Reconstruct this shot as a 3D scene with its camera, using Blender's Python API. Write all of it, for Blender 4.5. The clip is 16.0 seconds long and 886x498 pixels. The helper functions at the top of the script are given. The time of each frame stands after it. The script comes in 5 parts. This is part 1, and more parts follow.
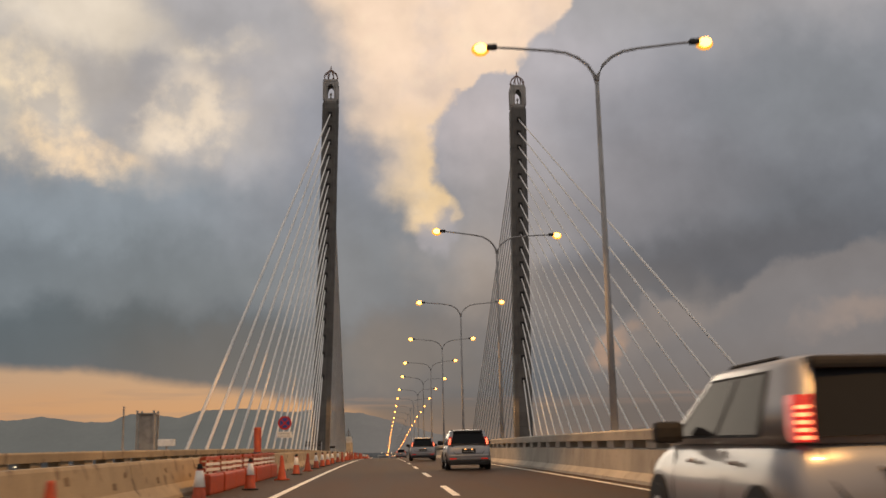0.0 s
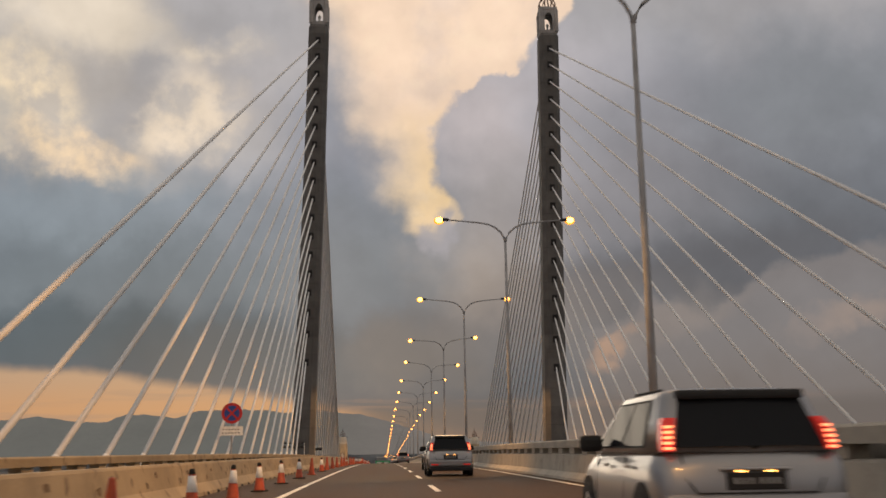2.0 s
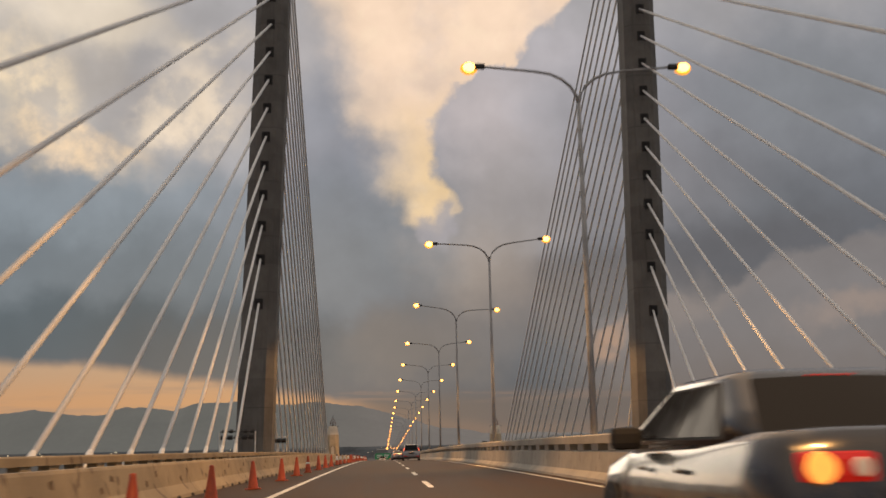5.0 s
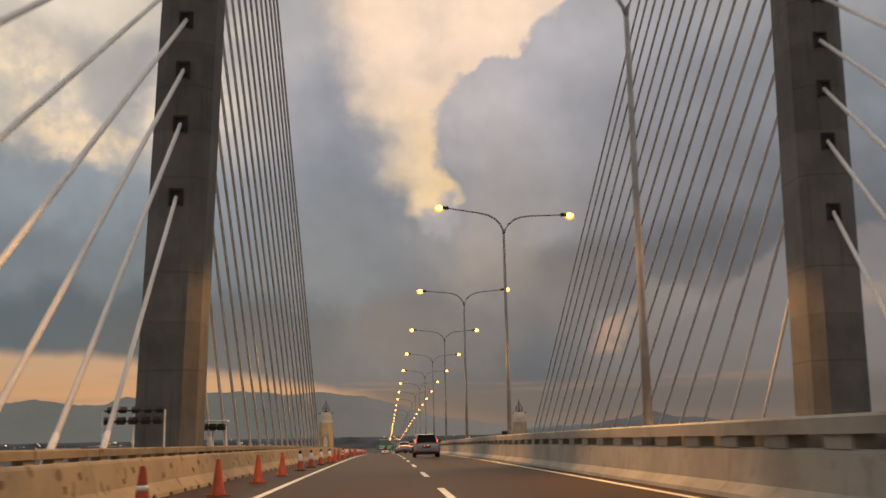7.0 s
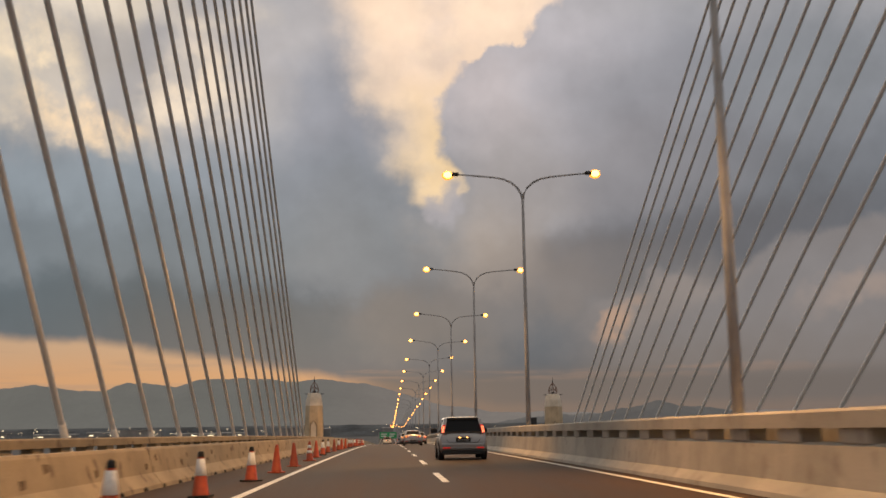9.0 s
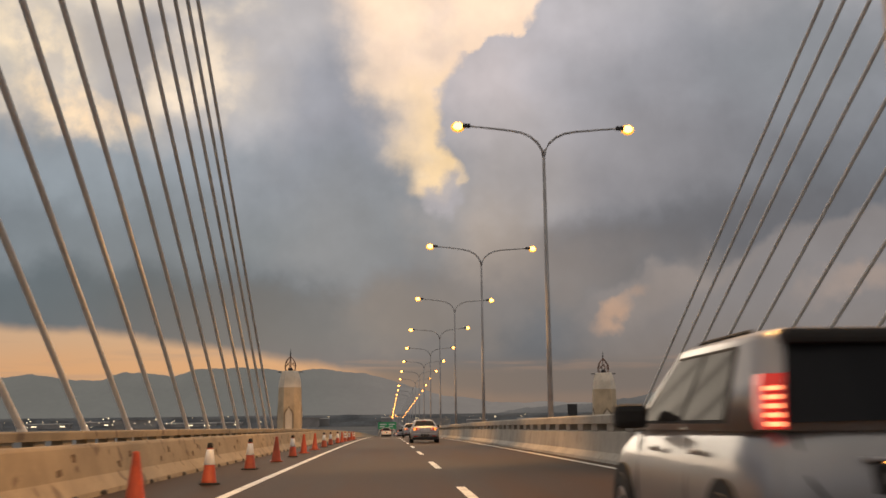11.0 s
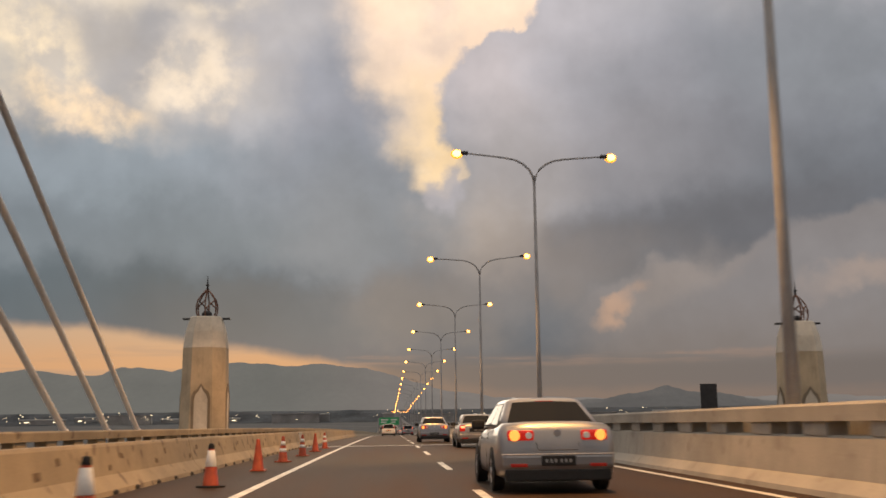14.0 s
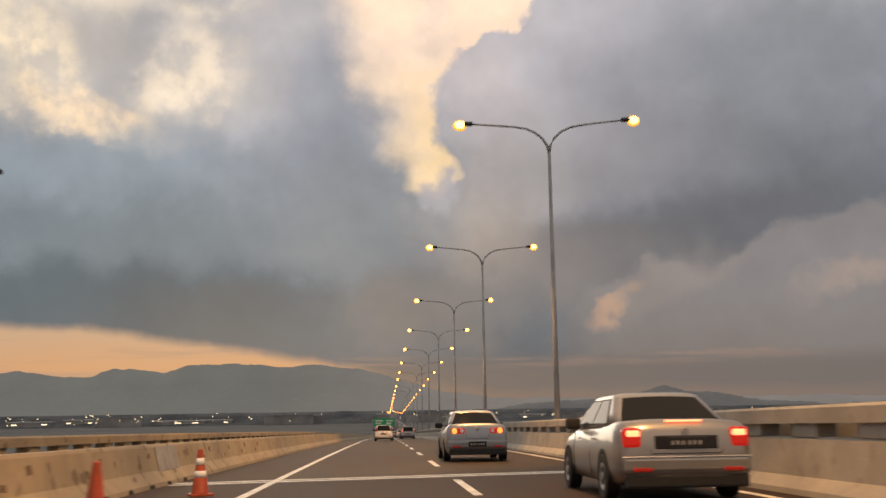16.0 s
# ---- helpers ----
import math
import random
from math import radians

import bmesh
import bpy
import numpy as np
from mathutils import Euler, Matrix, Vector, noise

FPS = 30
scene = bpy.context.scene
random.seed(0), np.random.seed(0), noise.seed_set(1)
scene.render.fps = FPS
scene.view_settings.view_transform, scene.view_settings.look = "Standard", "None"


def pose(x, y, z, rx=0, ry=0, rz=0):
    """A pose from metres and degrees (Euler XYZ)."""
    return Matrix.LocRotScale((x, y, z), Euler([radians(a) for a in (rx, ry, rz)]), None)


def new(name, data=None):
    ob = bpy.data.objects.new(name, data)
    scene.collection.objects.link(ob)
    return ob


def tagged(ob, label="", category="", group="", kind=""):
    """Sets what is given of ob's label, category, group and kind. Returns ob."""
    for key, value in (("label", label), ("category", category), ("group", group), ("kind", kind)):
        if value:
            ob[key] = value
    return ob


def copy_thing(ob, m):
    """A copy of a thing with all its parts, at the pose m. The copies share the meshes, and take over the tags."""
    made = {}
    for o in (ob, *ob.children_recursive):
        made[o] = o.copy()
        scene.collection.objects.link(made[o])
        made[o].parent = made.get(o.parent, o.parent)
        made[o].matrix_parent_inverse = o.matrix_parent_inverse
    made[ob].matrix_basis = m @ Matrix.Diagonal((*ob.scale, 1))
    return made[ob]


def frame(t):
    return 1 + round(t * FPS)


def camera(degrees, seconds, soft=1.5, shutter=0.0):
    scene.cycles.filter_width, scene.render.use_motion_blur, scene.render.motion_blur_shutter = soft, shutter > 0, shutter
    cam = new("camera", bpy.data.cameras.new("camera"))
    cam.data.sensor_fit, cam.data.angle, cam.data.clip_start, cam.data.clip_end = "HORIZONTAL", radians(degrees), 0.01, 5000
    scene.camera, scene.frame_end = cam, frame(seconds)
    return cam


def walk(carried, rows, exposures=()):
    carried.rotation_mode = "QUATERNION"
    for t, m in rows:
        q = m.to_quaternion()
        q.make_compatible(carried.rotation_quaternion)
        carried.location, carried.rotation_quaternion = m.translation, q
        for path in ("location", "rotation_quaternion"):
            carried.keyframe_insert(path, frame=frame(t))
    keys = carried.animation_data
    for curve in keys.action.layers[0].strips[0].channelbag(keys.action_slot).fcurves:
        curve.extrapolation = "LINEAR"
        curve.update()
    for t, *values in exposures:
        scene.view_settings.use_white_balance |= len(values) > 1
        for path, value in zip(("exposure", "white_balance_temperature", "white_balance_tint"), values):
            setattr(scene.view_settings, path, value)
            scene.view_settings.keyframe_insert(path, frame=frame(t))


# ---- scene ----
cam = camera(47.0, 16.0, soft=1.6, shutter=0.35)

# the drive along the bridge: seconds, x, y, z, tilt, roll, heading
PATH = [
    (0, -0.553, -4.551, 0.980, 101.221, 1.130, -3.252),
    (0.5, -0.399, 3.504, 1.057, 101.258, 1.142, -3.228),
    (1, -0.442, 11.638, 1.127, 101.064, 1.053, -3.239),
    (1.5, -0.508, 18.720, 1.180, 101.241, 1.004, -3.289),
    (2, -0.489, 26.301, 1.230, 101.315, 0.896, -3.309),
    (2.5, -0.479, 34.217, 1.275, 101.203, 0.980, -3.299),
    (3, -0.441, 41.984, 1.312, 101.260, 1.120, -3.316),
    (5.5, -0.316, 81.060, 1.390, 100.760, 1.189, -3.292),
    (6, -0.275, 89.365, 1.383, 100.675, 1.077, -3.278),
    (6.5, -0.247, 97.269, 1.371, 100.490, 1.041, -3.258),
    (7, -0.300, 105.198, 1.353, 100.348, 1.095, -3.133),
    (7.5, -0.227, 113.299, 1.327, 100.307, 0.585, -3.097),
    (8, -0.258, 121.402, 1.294, 99.980, 0.605, -2.896),
    (8.5, -0.195, 128.892, 1.257, 99.571, 0.916, -2.855),
    (9, -0.310, 137.398, 1.209, 99.708, 0.736, -3.004),
    (11.5, -0.363, 177.855, 0.890, 99.110, 0.649, -3.058),
    (12.5, -0.444, 194.325, 0.718, 99.126, 0.743, -3.059),
    (13.5, -0.488, 210.447, 0.528, 98.996, 0.538, -3.036),
    (14, -0.510, 218.383, 0.427, 98.931, 0.677, -2.976),
    (14.5, -0.554, 226.305, 0.321, 98.986, 0.736, -2.974),
    (15, -0.643, 234.328, 0.209, 99.280, 0.352, -3.138),
    (16, -0.561, 249.873, -0.021, 98.985, 0.866, -3.253),
]
walk(cam, [(r[0], pose(*r[1:])) for r in PATH], [(0, -0.04), (5.5, -0.04), (9, 0.06), (12, 0.16), (16, 0.18)])

# ---- world and light ----
world = bpy.data.worlds.new("dusk_sky")
scene.world = world
world.use_nodes = True


class Nodes:
    """Small helper to wire shader nodes."""

    def __init__(self, tree, keep=False):
        self.t = tree
        if not keep:
            tree.nodes.clear()

    def node(self, kind):
        return self.t.nodes.new(kind)

    def link(self, a, b):
        self.t.links.new(a, b)

    def put(self, socket, v):
        if isinstance(v, bpy.types.NodeSocket):
            self.t.links.new(v, socket)
        elif isinstance(v, tuple) and len(v) == 3 and socket.type == "RGBA":
            socket.default_value = (*v, 1)
        else:
            socket.default_value = v

    def math(self, op, a, b=0.0, c=0.0, clamp=False):
        n = self.node("ShaderNodeMath")
        n.operation, n.use_clamp = op, clamp
        for i, v in enumerate((a, b, c)):
            self.put(n.inputs[i], v)
        return n.outputs[0]

    def mix(self, f, a, b, kind="MIX"):
        n = self.node("ShaderNodeMixRGB")
        n.blend_type = kind
        for i, v in enumerate((f, a, b)):
            self.put(n.inputs[i], v)
        return n.outputs[0]

    def noise(self, vec, scale, detail=4.0, rough=0.55, colour=False):
        n = self.node("ShaderNodeTexNoise")
        if vec is not None:
            self.link(vec, n.inputs["Vector"])
        n.inputs["Scale"].default_value, n.inputs["Detail"].default_value, n.inputs["Roughness"].default_value = scale, detail, rough
        return n.outputs["Color" if colour else "Fac"]

    def ramp(self, f, stops):
        n = self.node("ShaderNodeValToRGB")
        el = n.color_ramp.elements
        while len(el) < len(stops):
            el.new(0.5)
        for e, (p, c) in zip(el, stops):
            e.position, e.color = p, (*((c, c, c) if isinstance(c, (int, float)) else c), 1)
        self.put(n.inputs[0], f)
        return n.outputs[0]

    def step(self, v, lo, hi):
        n = self.node("ShaderNodeMapRange")
        n.interpolation_type = "SMOOTHSTEP"
        self.put(n.inputs["Value"], v)
        n.inputs["From Min"].default_value, n.inputs["From Max"].default_value = lo, hi
        return n.outputs[0]


SUN_AZ, SUN_EL = -8.0, 7.0     # degrees right of the bridge's line, and above the horizon


def build_sky():
    n = Nodes(world.node_tree)
    out = n.node("ShaderNodeOutputWorld")
    bg = n.node("ShaderNodeBackground")
    tc = n.node("ShaderNodeTexCoord").outputs["Generated"]
    sep = n.node("ShaderNodeSeparateXYZ")
    n.link(tc, sep.inputs[0])
    deg = 180 / math.pi
    az = n.math("MULTIPLY", n.math("ARCTAN2", sep.outputs[0], sep.outputs[1]), deg)
    el = n.math("MULTIPLY", n.math("ARCSINE", sep.outputs[2]), deg)
    # turbulent displacement of the cloud field
    def split(scale, rough):
        w = n.node("ShaderNodeSeparateXYZ")
        n.link(n.noise(tc, scale, 5.0, rough, True), w.inputs[0])
        return w
    w1, w2, w3 = split(8.0, 0.5), split(22.0, 0.5), split(60.0, 0.5)

    def warped(base, i, k1, k2, k3):
        v = base
        for w, k in ((w1, k1), (w2, k2), (w3, k3)):
            v = n.math("ADD", v, n.math("MULTIPLY", n.math("SUBTRACT", w.outputs[i], 0.5), k))
        return v

    A, E = warped(az, 0, 5.0, 3.4, 0.9), warped(el, 1, 4.5, 3.0, 0.8)      # ragged billows
    As, Es = warped(az, 0, 2.2, 2.8, 1.0), warped(el, 1, 2.0, 2.6, 0.9)    # edges that stay in place
    Ef = warped(el, 1, 0.9, 0.7, 0.25)                                     # calm layers near the horizon

    tears = n.math("ADD", n.math("MULTIPLY", n.step(n.noise(tc, 26.0, 5.0, 0.55), 0.36, 0.62), 0.75), 0.25)

    def blob(a0, e0, ra, re, tilt=0.0, hard=0.5, calm=False, torn=False):
        """Soft oval in azimuth and elevation, torn into shreds if wanted."""
        c, s = math.cos(radians(tilt)), math.sin(radians(tilt))
        da, de = n.math("SUBTRACT", As if calm else A, a0), n.math("SUBTRACT", Es if calm else E, e0)
        u = n.math("DIVIDE", n.math("ADD", n.math("MULTIPLY", da, c), n.math("MULTIPLY", de, s)), ra)
        v = n.math("DIVIDE", n.math("SUBTRACT", n.math("MULTIPLY", de, c), n.math("MULTIPLY", da, s)), re)
        r = n.math("SQRT", n.math("ADD", n.math("MULTIPLY", u, u), n.math("MULTIPLY", v, v)))
        if torn:
            return n.math("MULTIPLY", n.step(r, 1.3 + hard, 1.1 - hard), tears)
        return n.step(r, 1.0 + hard, 1.0 - hard)

    def curve(v, lo, hi, knots):
        """Piecewise line through (value, degrees) knots, the degrees between -30 and 30."""
        f = n.math("DIVIDE", n.math("SUBTRACT", v, lo), hi - lo, clamp=True)
        return n.math("SUBTRACT", n.math("MULTIPLY", n.ramp(f, [((k - lo) / (hi - lo), (d + 30) / 60) for k, d in knots]), 60.0), 30.0)

    # overcast ground tone by height, slate low down and lighter above
    ef = n.math("DIVIDE", E, 90.0, clamp=True)
    col = n.ramp(ef, [(0.0, (0.16, 0.145, 0.14)), (0.04, (0.108, 0.124, 0.148)), (0.075, (0.10, 0.132, 0.168)), (0.14, (0.19, 0.218, 0.262)),
                      (0.20, (0.29, 0.305, 0.355)), (0.30, (0.42, 0.40, 0.40)), (0.48, (0.47, 0.44, 0.42)), (1.0, (0.44, 0.42, 0.40))])
    cream, peach = (0.92, 0.70, 0.53), (0.82, 0.62, 0.43)

    def lay(mask, colour, k=1.0):
        nonlocal col
        col = n.mix(n.math("MULTIPLY", mask, k), col, colour)

    # pale broken cloud, upper left
    lay(blob(-15.9, 20.2, 14.2, 4.8, 0, 0.5, False), (0.50, 0.47, 0.45), 0.8)
    lay(blob(-4.5, 20.9, 5.8, 3.8, -10, 0.6, False), (0.455, 0.437, 0.455), 0.75)
    lay(blob(-19.6, 18.3, 2.5, 2.5, -35, 0.5, True, True), (0.971, 0.794, 0.563), 0.95)
    lay(blob(-20.0, 20.9, 2.0, 0.8, 20, 0.6, True, True), (0.812, 0.685, 0.521), 0.8)
    lay(blob(-11.2, 18.3, 2.5, 1.6, 30, 0.6, True, True), (0.876, 0.735, 0.578), 0.9)
    lay(blob(-9.6, 22.0, 2.1, 0.7, 10, 0.6, True, True), (0.812, 0.701, 0.57), 0.8)
    lay(blob(-16.3, 15.9, 3.5, 0.8, -14, 0.5, True, True), (0.95, 0.73, 0.50), 0.95)
    lay(blob(-14.7, 15.3, 1.1, 0.6, -25, 0.5, True, True), (0.95, 0.73, 0.50), 0.9)
    lay(blob(-13.6, 19.5, 2.5, 1.1, 55, 0.5, True), (0.383, 0.371, 0.383), 0.8)
    lay(blob(-15.6, 20.2, 1.7, 1.9, 10, 0.6, True), (0.468, 0.43, 0.405), 0.6)
    lay(blob(-21.1, 17.3, 1.3, 1.6, 0, 0.5, True), (0.468, 0.455, 0.442), 0.7)
    # slate banks below
    lay(blob(-15.6, 13.1, 10.8, 2.0, 3, 0.45, False), (0.253, 0.3, 0.346), 0.85)
    lay(blob(-7.4, 15.6, 1.6, 1.7, 20, 0.8, False), (0.476, 0.47, 0.495), 0.6)
    lay(blob(-11.8, 15.2, 2.0, 1.0, 0, 0.7, False), (0.353, 0.368, 0.396), 0.6)
    lay(blob(-2.9, 16.9, 3.2, 4.4, -12, 0.5, True), (0.281, 0.296, 0.346), 0.85)
    lay(blob(-4.5, 12.5, 6.2, 3.2, 0, 0.6, False), (0.249, 0.276, 0.32), 0.8)
    lay(blob(-14.0, 9.5, 13.5, 2.4, 2, 0.7, False), (0.172, 0.208, 0.238), 0.8)
    lay(blob(-1.9, 9.7, 3.5, 3.8, 0, 0.7, False), (0.218, 0.232, 0.253), 0.8)
    lay(blob(-16.8, 6.5, 10.5, 1.7, -3, 0.6, False), (0.09, 0.122, 0.148), 0.9)
    lay(blob(-4.5, 5.3, 7.0, 1.4, -4, 0.6, False), (0.122, 0.136, 0.153), 0.85)
    lay(blob(1.9, 5.2, 4.5, 1.9, 0, 0.7, False), (0.207, 0.184, 0.171), 0.7)
    # banks on the right
    lay(blob(9.9, 17.3, 7.6, 6.0, -10, 0.4, True), (0.477, 0.453, 0.484), 0.9)
    lay(blob(6.0, 18.1, 2.5, 2.9, 0, 0.8, False), (0.573, 0.505, 0.505), 0.5)
    lay(blob(17.2, 17.4, 7.3, 3.5, 0, 0.7, False), (0.275, 0.28, 0.315), 0.8)
    lay(blob(24.8, 18.3, 5.7, 3.5, 0, 0.7, False), (0.227, 0.242, 0.267), 0.85)
    lay(blob(22.0, 12.4, 8.5, 3.2, 6, 0.7, False), (0.163, 0.171, 0.191), 0.85)
    lay(blob(13.9, 13.0, 6.2, 2.9, 10, 0.8, False), (0.227, 0.222, 0.242), 0.7)
    lay(blob(6.5, 12.1, 3.9, 3.5, 0, 0.8, False), (0.353, 0.328, 0.328), 0.8)
    lay(blob(17.4, 9.4, 10.3, 1.9, 8, 0.7, False), (0.128, 0.128, 0.142), 0.85)
    lay(blob(8.9, 7.6, 6.1, 2.4, 0, 0.8, False), (0.225, 0.2, 0.191), 0.8)
    lay(blob(5.1, 9.6, 2.9, 2.2, 0, 0.9, False), (0.374, 0.312, 0.267), 0.55)
    lay(blob(-17.5, 23.6, 5.0, 1.9, -8, 0.5, True), (0.85, 0.74, 0.60), 0.8)
    lay(blob(-8.5, 24.5, 3.4, 2.2, 0, 0.5, True), (0.432, 0.425, 0.447), 0.75)
    lay(blob(-8.0, 5.2, 6.0, 1.5, -5, 0.6), (0.107, 0.126, 0.145), 0.8)
    # paler bank low on the right, with a sharp upper rim
    rim = curve(As, 8.0, 30.0, [(8.0, 4.0), (11.0, 6.4), (15.3, 8.2), (17.5, 7.6), (20.0, 9.0), (25.0, 10.4), (30.0, 10.8)])
    bank = n.math("MULTIPLY", n.step(n.math("SUBTRACT", rim, Es), -0.15, 0.7), n.step(As, 8.5, 13.0))
    fade = n.step(Es, 1.0, 7.0)
    lay(bank, n.mix(fade, (0.19, 0.165, 0.155), (0.225, 0.208, 0.21)), 0.9)
    lay(blob(12.9, 5.7, 1.3, 0.36, 34, 0.8, True), (0.60, 0.36, 0.23), 0.62)
    lay(blob(16.0, 6.8, 3.2, 0.9, 22, 0.9, True), (0.32, 0.265, 0.235), 0.4)
    lay(blob(26, 6.2, 3.0, 0.6, 8, 0.8), (0.36, 0.28, 0.24), 0.6)
    # lit cleft between the banks
    left = curve(Es, 11.5, 31.5, [(11.5, 2.3), (12.7, 1.5), (14.2, 1.1), (17.0, 0.8), (18.7, -1.0), (21.2, -1.8), (24.0, -3.0), (31.5, -9.0)])
    right = curve(Es, 11.5, 31.5, [(11.5, 2.4), (12.9, 3.75), (14.2, 3.0), (16.3, 2.9), (18.4, 3.6), (20.3, 5.0), (21.6, 8.3), (31.5, 20.0)])
    cleft = n.math("MULTIPLY", n.step(n.math("SUBTRACT", As, left), -1.2, 1.0), n.step(n.math("SUBTRACT", right, As), -0.45, 0.45))
    cleft = n.math("MULTIPLY", cleft, n.step(Es, 11.9, 12.9))
    lit = n.mix(n.step(E, 14.0, 20.0), (0.90, 0.66, 0.38), cream)
    lit = n.mix(n.math("MULTIPLY", n.step(n.noise(tc, 15.0, 5.0, 0.55), 0.48, 0.72), 0.42), lit, (0.66, 0.55, 0.50))
    lit = n.mix(n.math("MULTIPLY", n.step(n.noise(tc, 42.0, 4.0, 0.5), 0.5, 0.7), 0.22), lit, (0.98, 0.80, 0.58))
    lay(cleft, lit, 0.95)
    lay(blob(2.5, 12.3, 0.75, 0.9, 0, 0.5), (0.36, 0.345, 0.37), 0.9)
    lay(n.math("MULTIPLY", n.step(n.math("ABSOLUTE", n.math("SUBTRACT", As, left)), 2.2, 0.0), n.step(Es, 12.0, 16.0)), (0.60, 0.52, 0.47), 0.45)
    # relief of the billows, lit from above
    up = n.node("ShaderNodeVectorMath")
    up.operation = "ADD"
    n.link(tc, up.inputs[0])
    up.inputs[1].default_value = (0.006, 0.0, 0.016)
    relief = n.math("SUBTRACT", n.noise(tc, 11.0, 5.0, 0.5), n.noise(up.outputs[0], 11.0, 5.0, 0.5))
    calm = n.step(el, 3.0, 12.0)
    shade = n.math("ADD", 1.0, n.math("MULTIPLY", n.math("MULTIPLY", relief, 0.6), n.math("ADD", n.math("MULTIPLY", calm, 0.75), 0.25)))
    shade_rgb = n.node("ShaderNodeCombineXYZ")
    for i in range(3):
        n.link(shade, shade_rgb.inputs[i])
    col = n.mix(1.0, col, shade_rgb.outputs[0], "MULTIPLY")
    big = n.noise(tc, 5.0, 5.0, 0.55)
    col = n.mix(1.0, col, n.ramp(big, [(0.28, 0.88), (0.5, 1.0), (0.72, 1.12)]), "MULTIPLY")
    # afterglow under the cloud deck
    lid = curve(az, -60.0, 6.0, [(-60.0, 4.0), (-30.0, 5.2), (-22.0, 5.0), (-15.5, 4.65), (-9.2, 3.8), (-2.9, 2.75), (6.0, 1.2)])
    glow = n.step(n.math("SUBTRACT", lid, Ef), -0.25, 0.55)
    warm = n.mix(n.step(Ef, 2.2, 4.6), (0.56, 0.31, 0.165), (0.51, 0.335, 0.215))
    streak_map = n.node("ShaderNodeMapping")
    streak_map.inputs["Scale"].default_value = (4.0, 4.0, 60.0)
    n.link(tc, streak_map.inputs[0])
    streaks = n.noise(streak_map.outputs[0], 1.4, 4.0, 0.55)
    warm = n.mix(n.math("MULTIPLY", n.step(streaks, 0.48, 0.68), 0.55), warm, (0.36, 0.25, 0.19))
    col = n.mix(glow, col, warm)
    thin = n.math("MULTIPLY", n.step(n.math("ABSOLUTE", n.math("SUBTRACT", Ef, 2.65)), 0.42, 0.05), n.step(streaks, 0.38, 0.58))
    thin = n.math("MULTIPLY", thin, n.math("MULTIPLY", n.step(az, 30.0, 2.0), n.step(az, -6.0, -1.0)))
    col = n.mix(n.math("MULTIPLY", thin, 0.95), col, (0.46, 0.275, 0.19))
    # lighter sky behind, away from the banks
    col = n.mix(1.0, col, n.mix(n.step(sep.outputs[1], 0.2, -0.6), (1.0, 1.0, 1.0), (1.38, 1.28, 1.17)), "MULTIPLY")
    # haze at the horizon, right of the glow
    col = n.mix(n.math("MULTIPLY", n.math("MULTIPLY", n.step(el, 3.3, 2.0), 0.9), n.step(az, -3.5, 0.5)), col, (0.15, 0.132, 0.126))
    # clear sky far above the broken clouds
    sky = n.node("ShaderNodeTexSky")
    sky.sky_type = "NISHITA"
    sky.sun_disc, sky.sun_elevation, sky.sun_rotation = False, radians(SUN_EL), radians(SUN_AZ)
    clear = n.mix(1.0, sky.outputs[0], (0.05, 0.05, 0.05), "MULTIPLY")
    col = n.mix(0.975, clear, col)
    col = n.mix(1.0, col, (1.025, 1.0, 0.97), "MULTIPLY")
    n.link(col, bg.inputs["Color"])
    bg.inputs["Strength"].default_value = 1.0
    n.link(bg.outputs[0], out.inputs[0])


build_sky()
sun_data = bpy.data.lights.new("sun", "SUN")
sun_data.energy, sun_data.angle, sun_data.color = 0.5, radians(30), (1.0, 0.82, 0.62)
sun = new("sun", sun_data)
sun.rotation_euler = (radians(90 - SUN_EL), 0, radians(180 - SUN_AZ))


# ---- materials ----
def material(name, colour, rough=0.6, metal=0.0, scale=3.0, spread=0.25, fine=60.0, fine_spread=0.15, bump=0.15, second=None, emit=0.0, emit_colour=None, coat=0.0, gloss=0.5):
    """Principled surface with coarse and fine variation of tone, roughness and relief."""
    m = bpy.data.materials.new(name)
    m.use_nodes = True
    n = Nodes(m.node_tree)
    out = n.node("ShaderNodeOutputMaterial")
    bs = n.node("ShaderNodeBsdfPrincipled")
    n.link(bs.outputs[0], out.inputs[0])
    pos = n.node("ShaderNodeNewGeometry").outputs["Position"]
    big, small = n.noise(pos, scale, 4.0), n.noise(pos, fine, 3.0)
    dark = tuple(c * (1 - spread) for c in colour)
    light = tuple(min(1, c * (1 + spread)) for c in (second or colour))
    col = n.mix(n.step(big, 0.3, 0.7), dark, light)
    col = n.mix(1.0, col, n.ramp(small, [(0.3, 1 - fine_spread), (0.7, 1 + fine_spread)]), "MULTIPLY")
    n.link(col, bs.inputs["Base Color"])
    bs.inputs["Metallic"].default_value = metal
    bs.inputs["Specular IOR Level"].default_value = gloss
    n.link(n.math("ADD", n.math("MULTIPLY", big, 0.2), max(0.02, rough - 0.1)), bs.inputs["Roughness"])
    if coat:
        bs.inputs["Coat Weight"].default_value = coat
        bs.inputs["Coat Roughness"].default_value = 0.08
    if bump:
        b = n.node("ShaderNodeBump")
        b.inputs["Strength"].default_value, b.inputs["Distance"].default_value = bump, 0.01
        n.link(small, b.inputs["Height"])
        n.link(b.outputs[0], bs.inputs["Normal"])
    if emit:
        bs.inputs["Emission Color"].default_value = (*(emit_colour or colour), 1)
        bs.inputs["Emission Strength"].default_value = emit
    return m


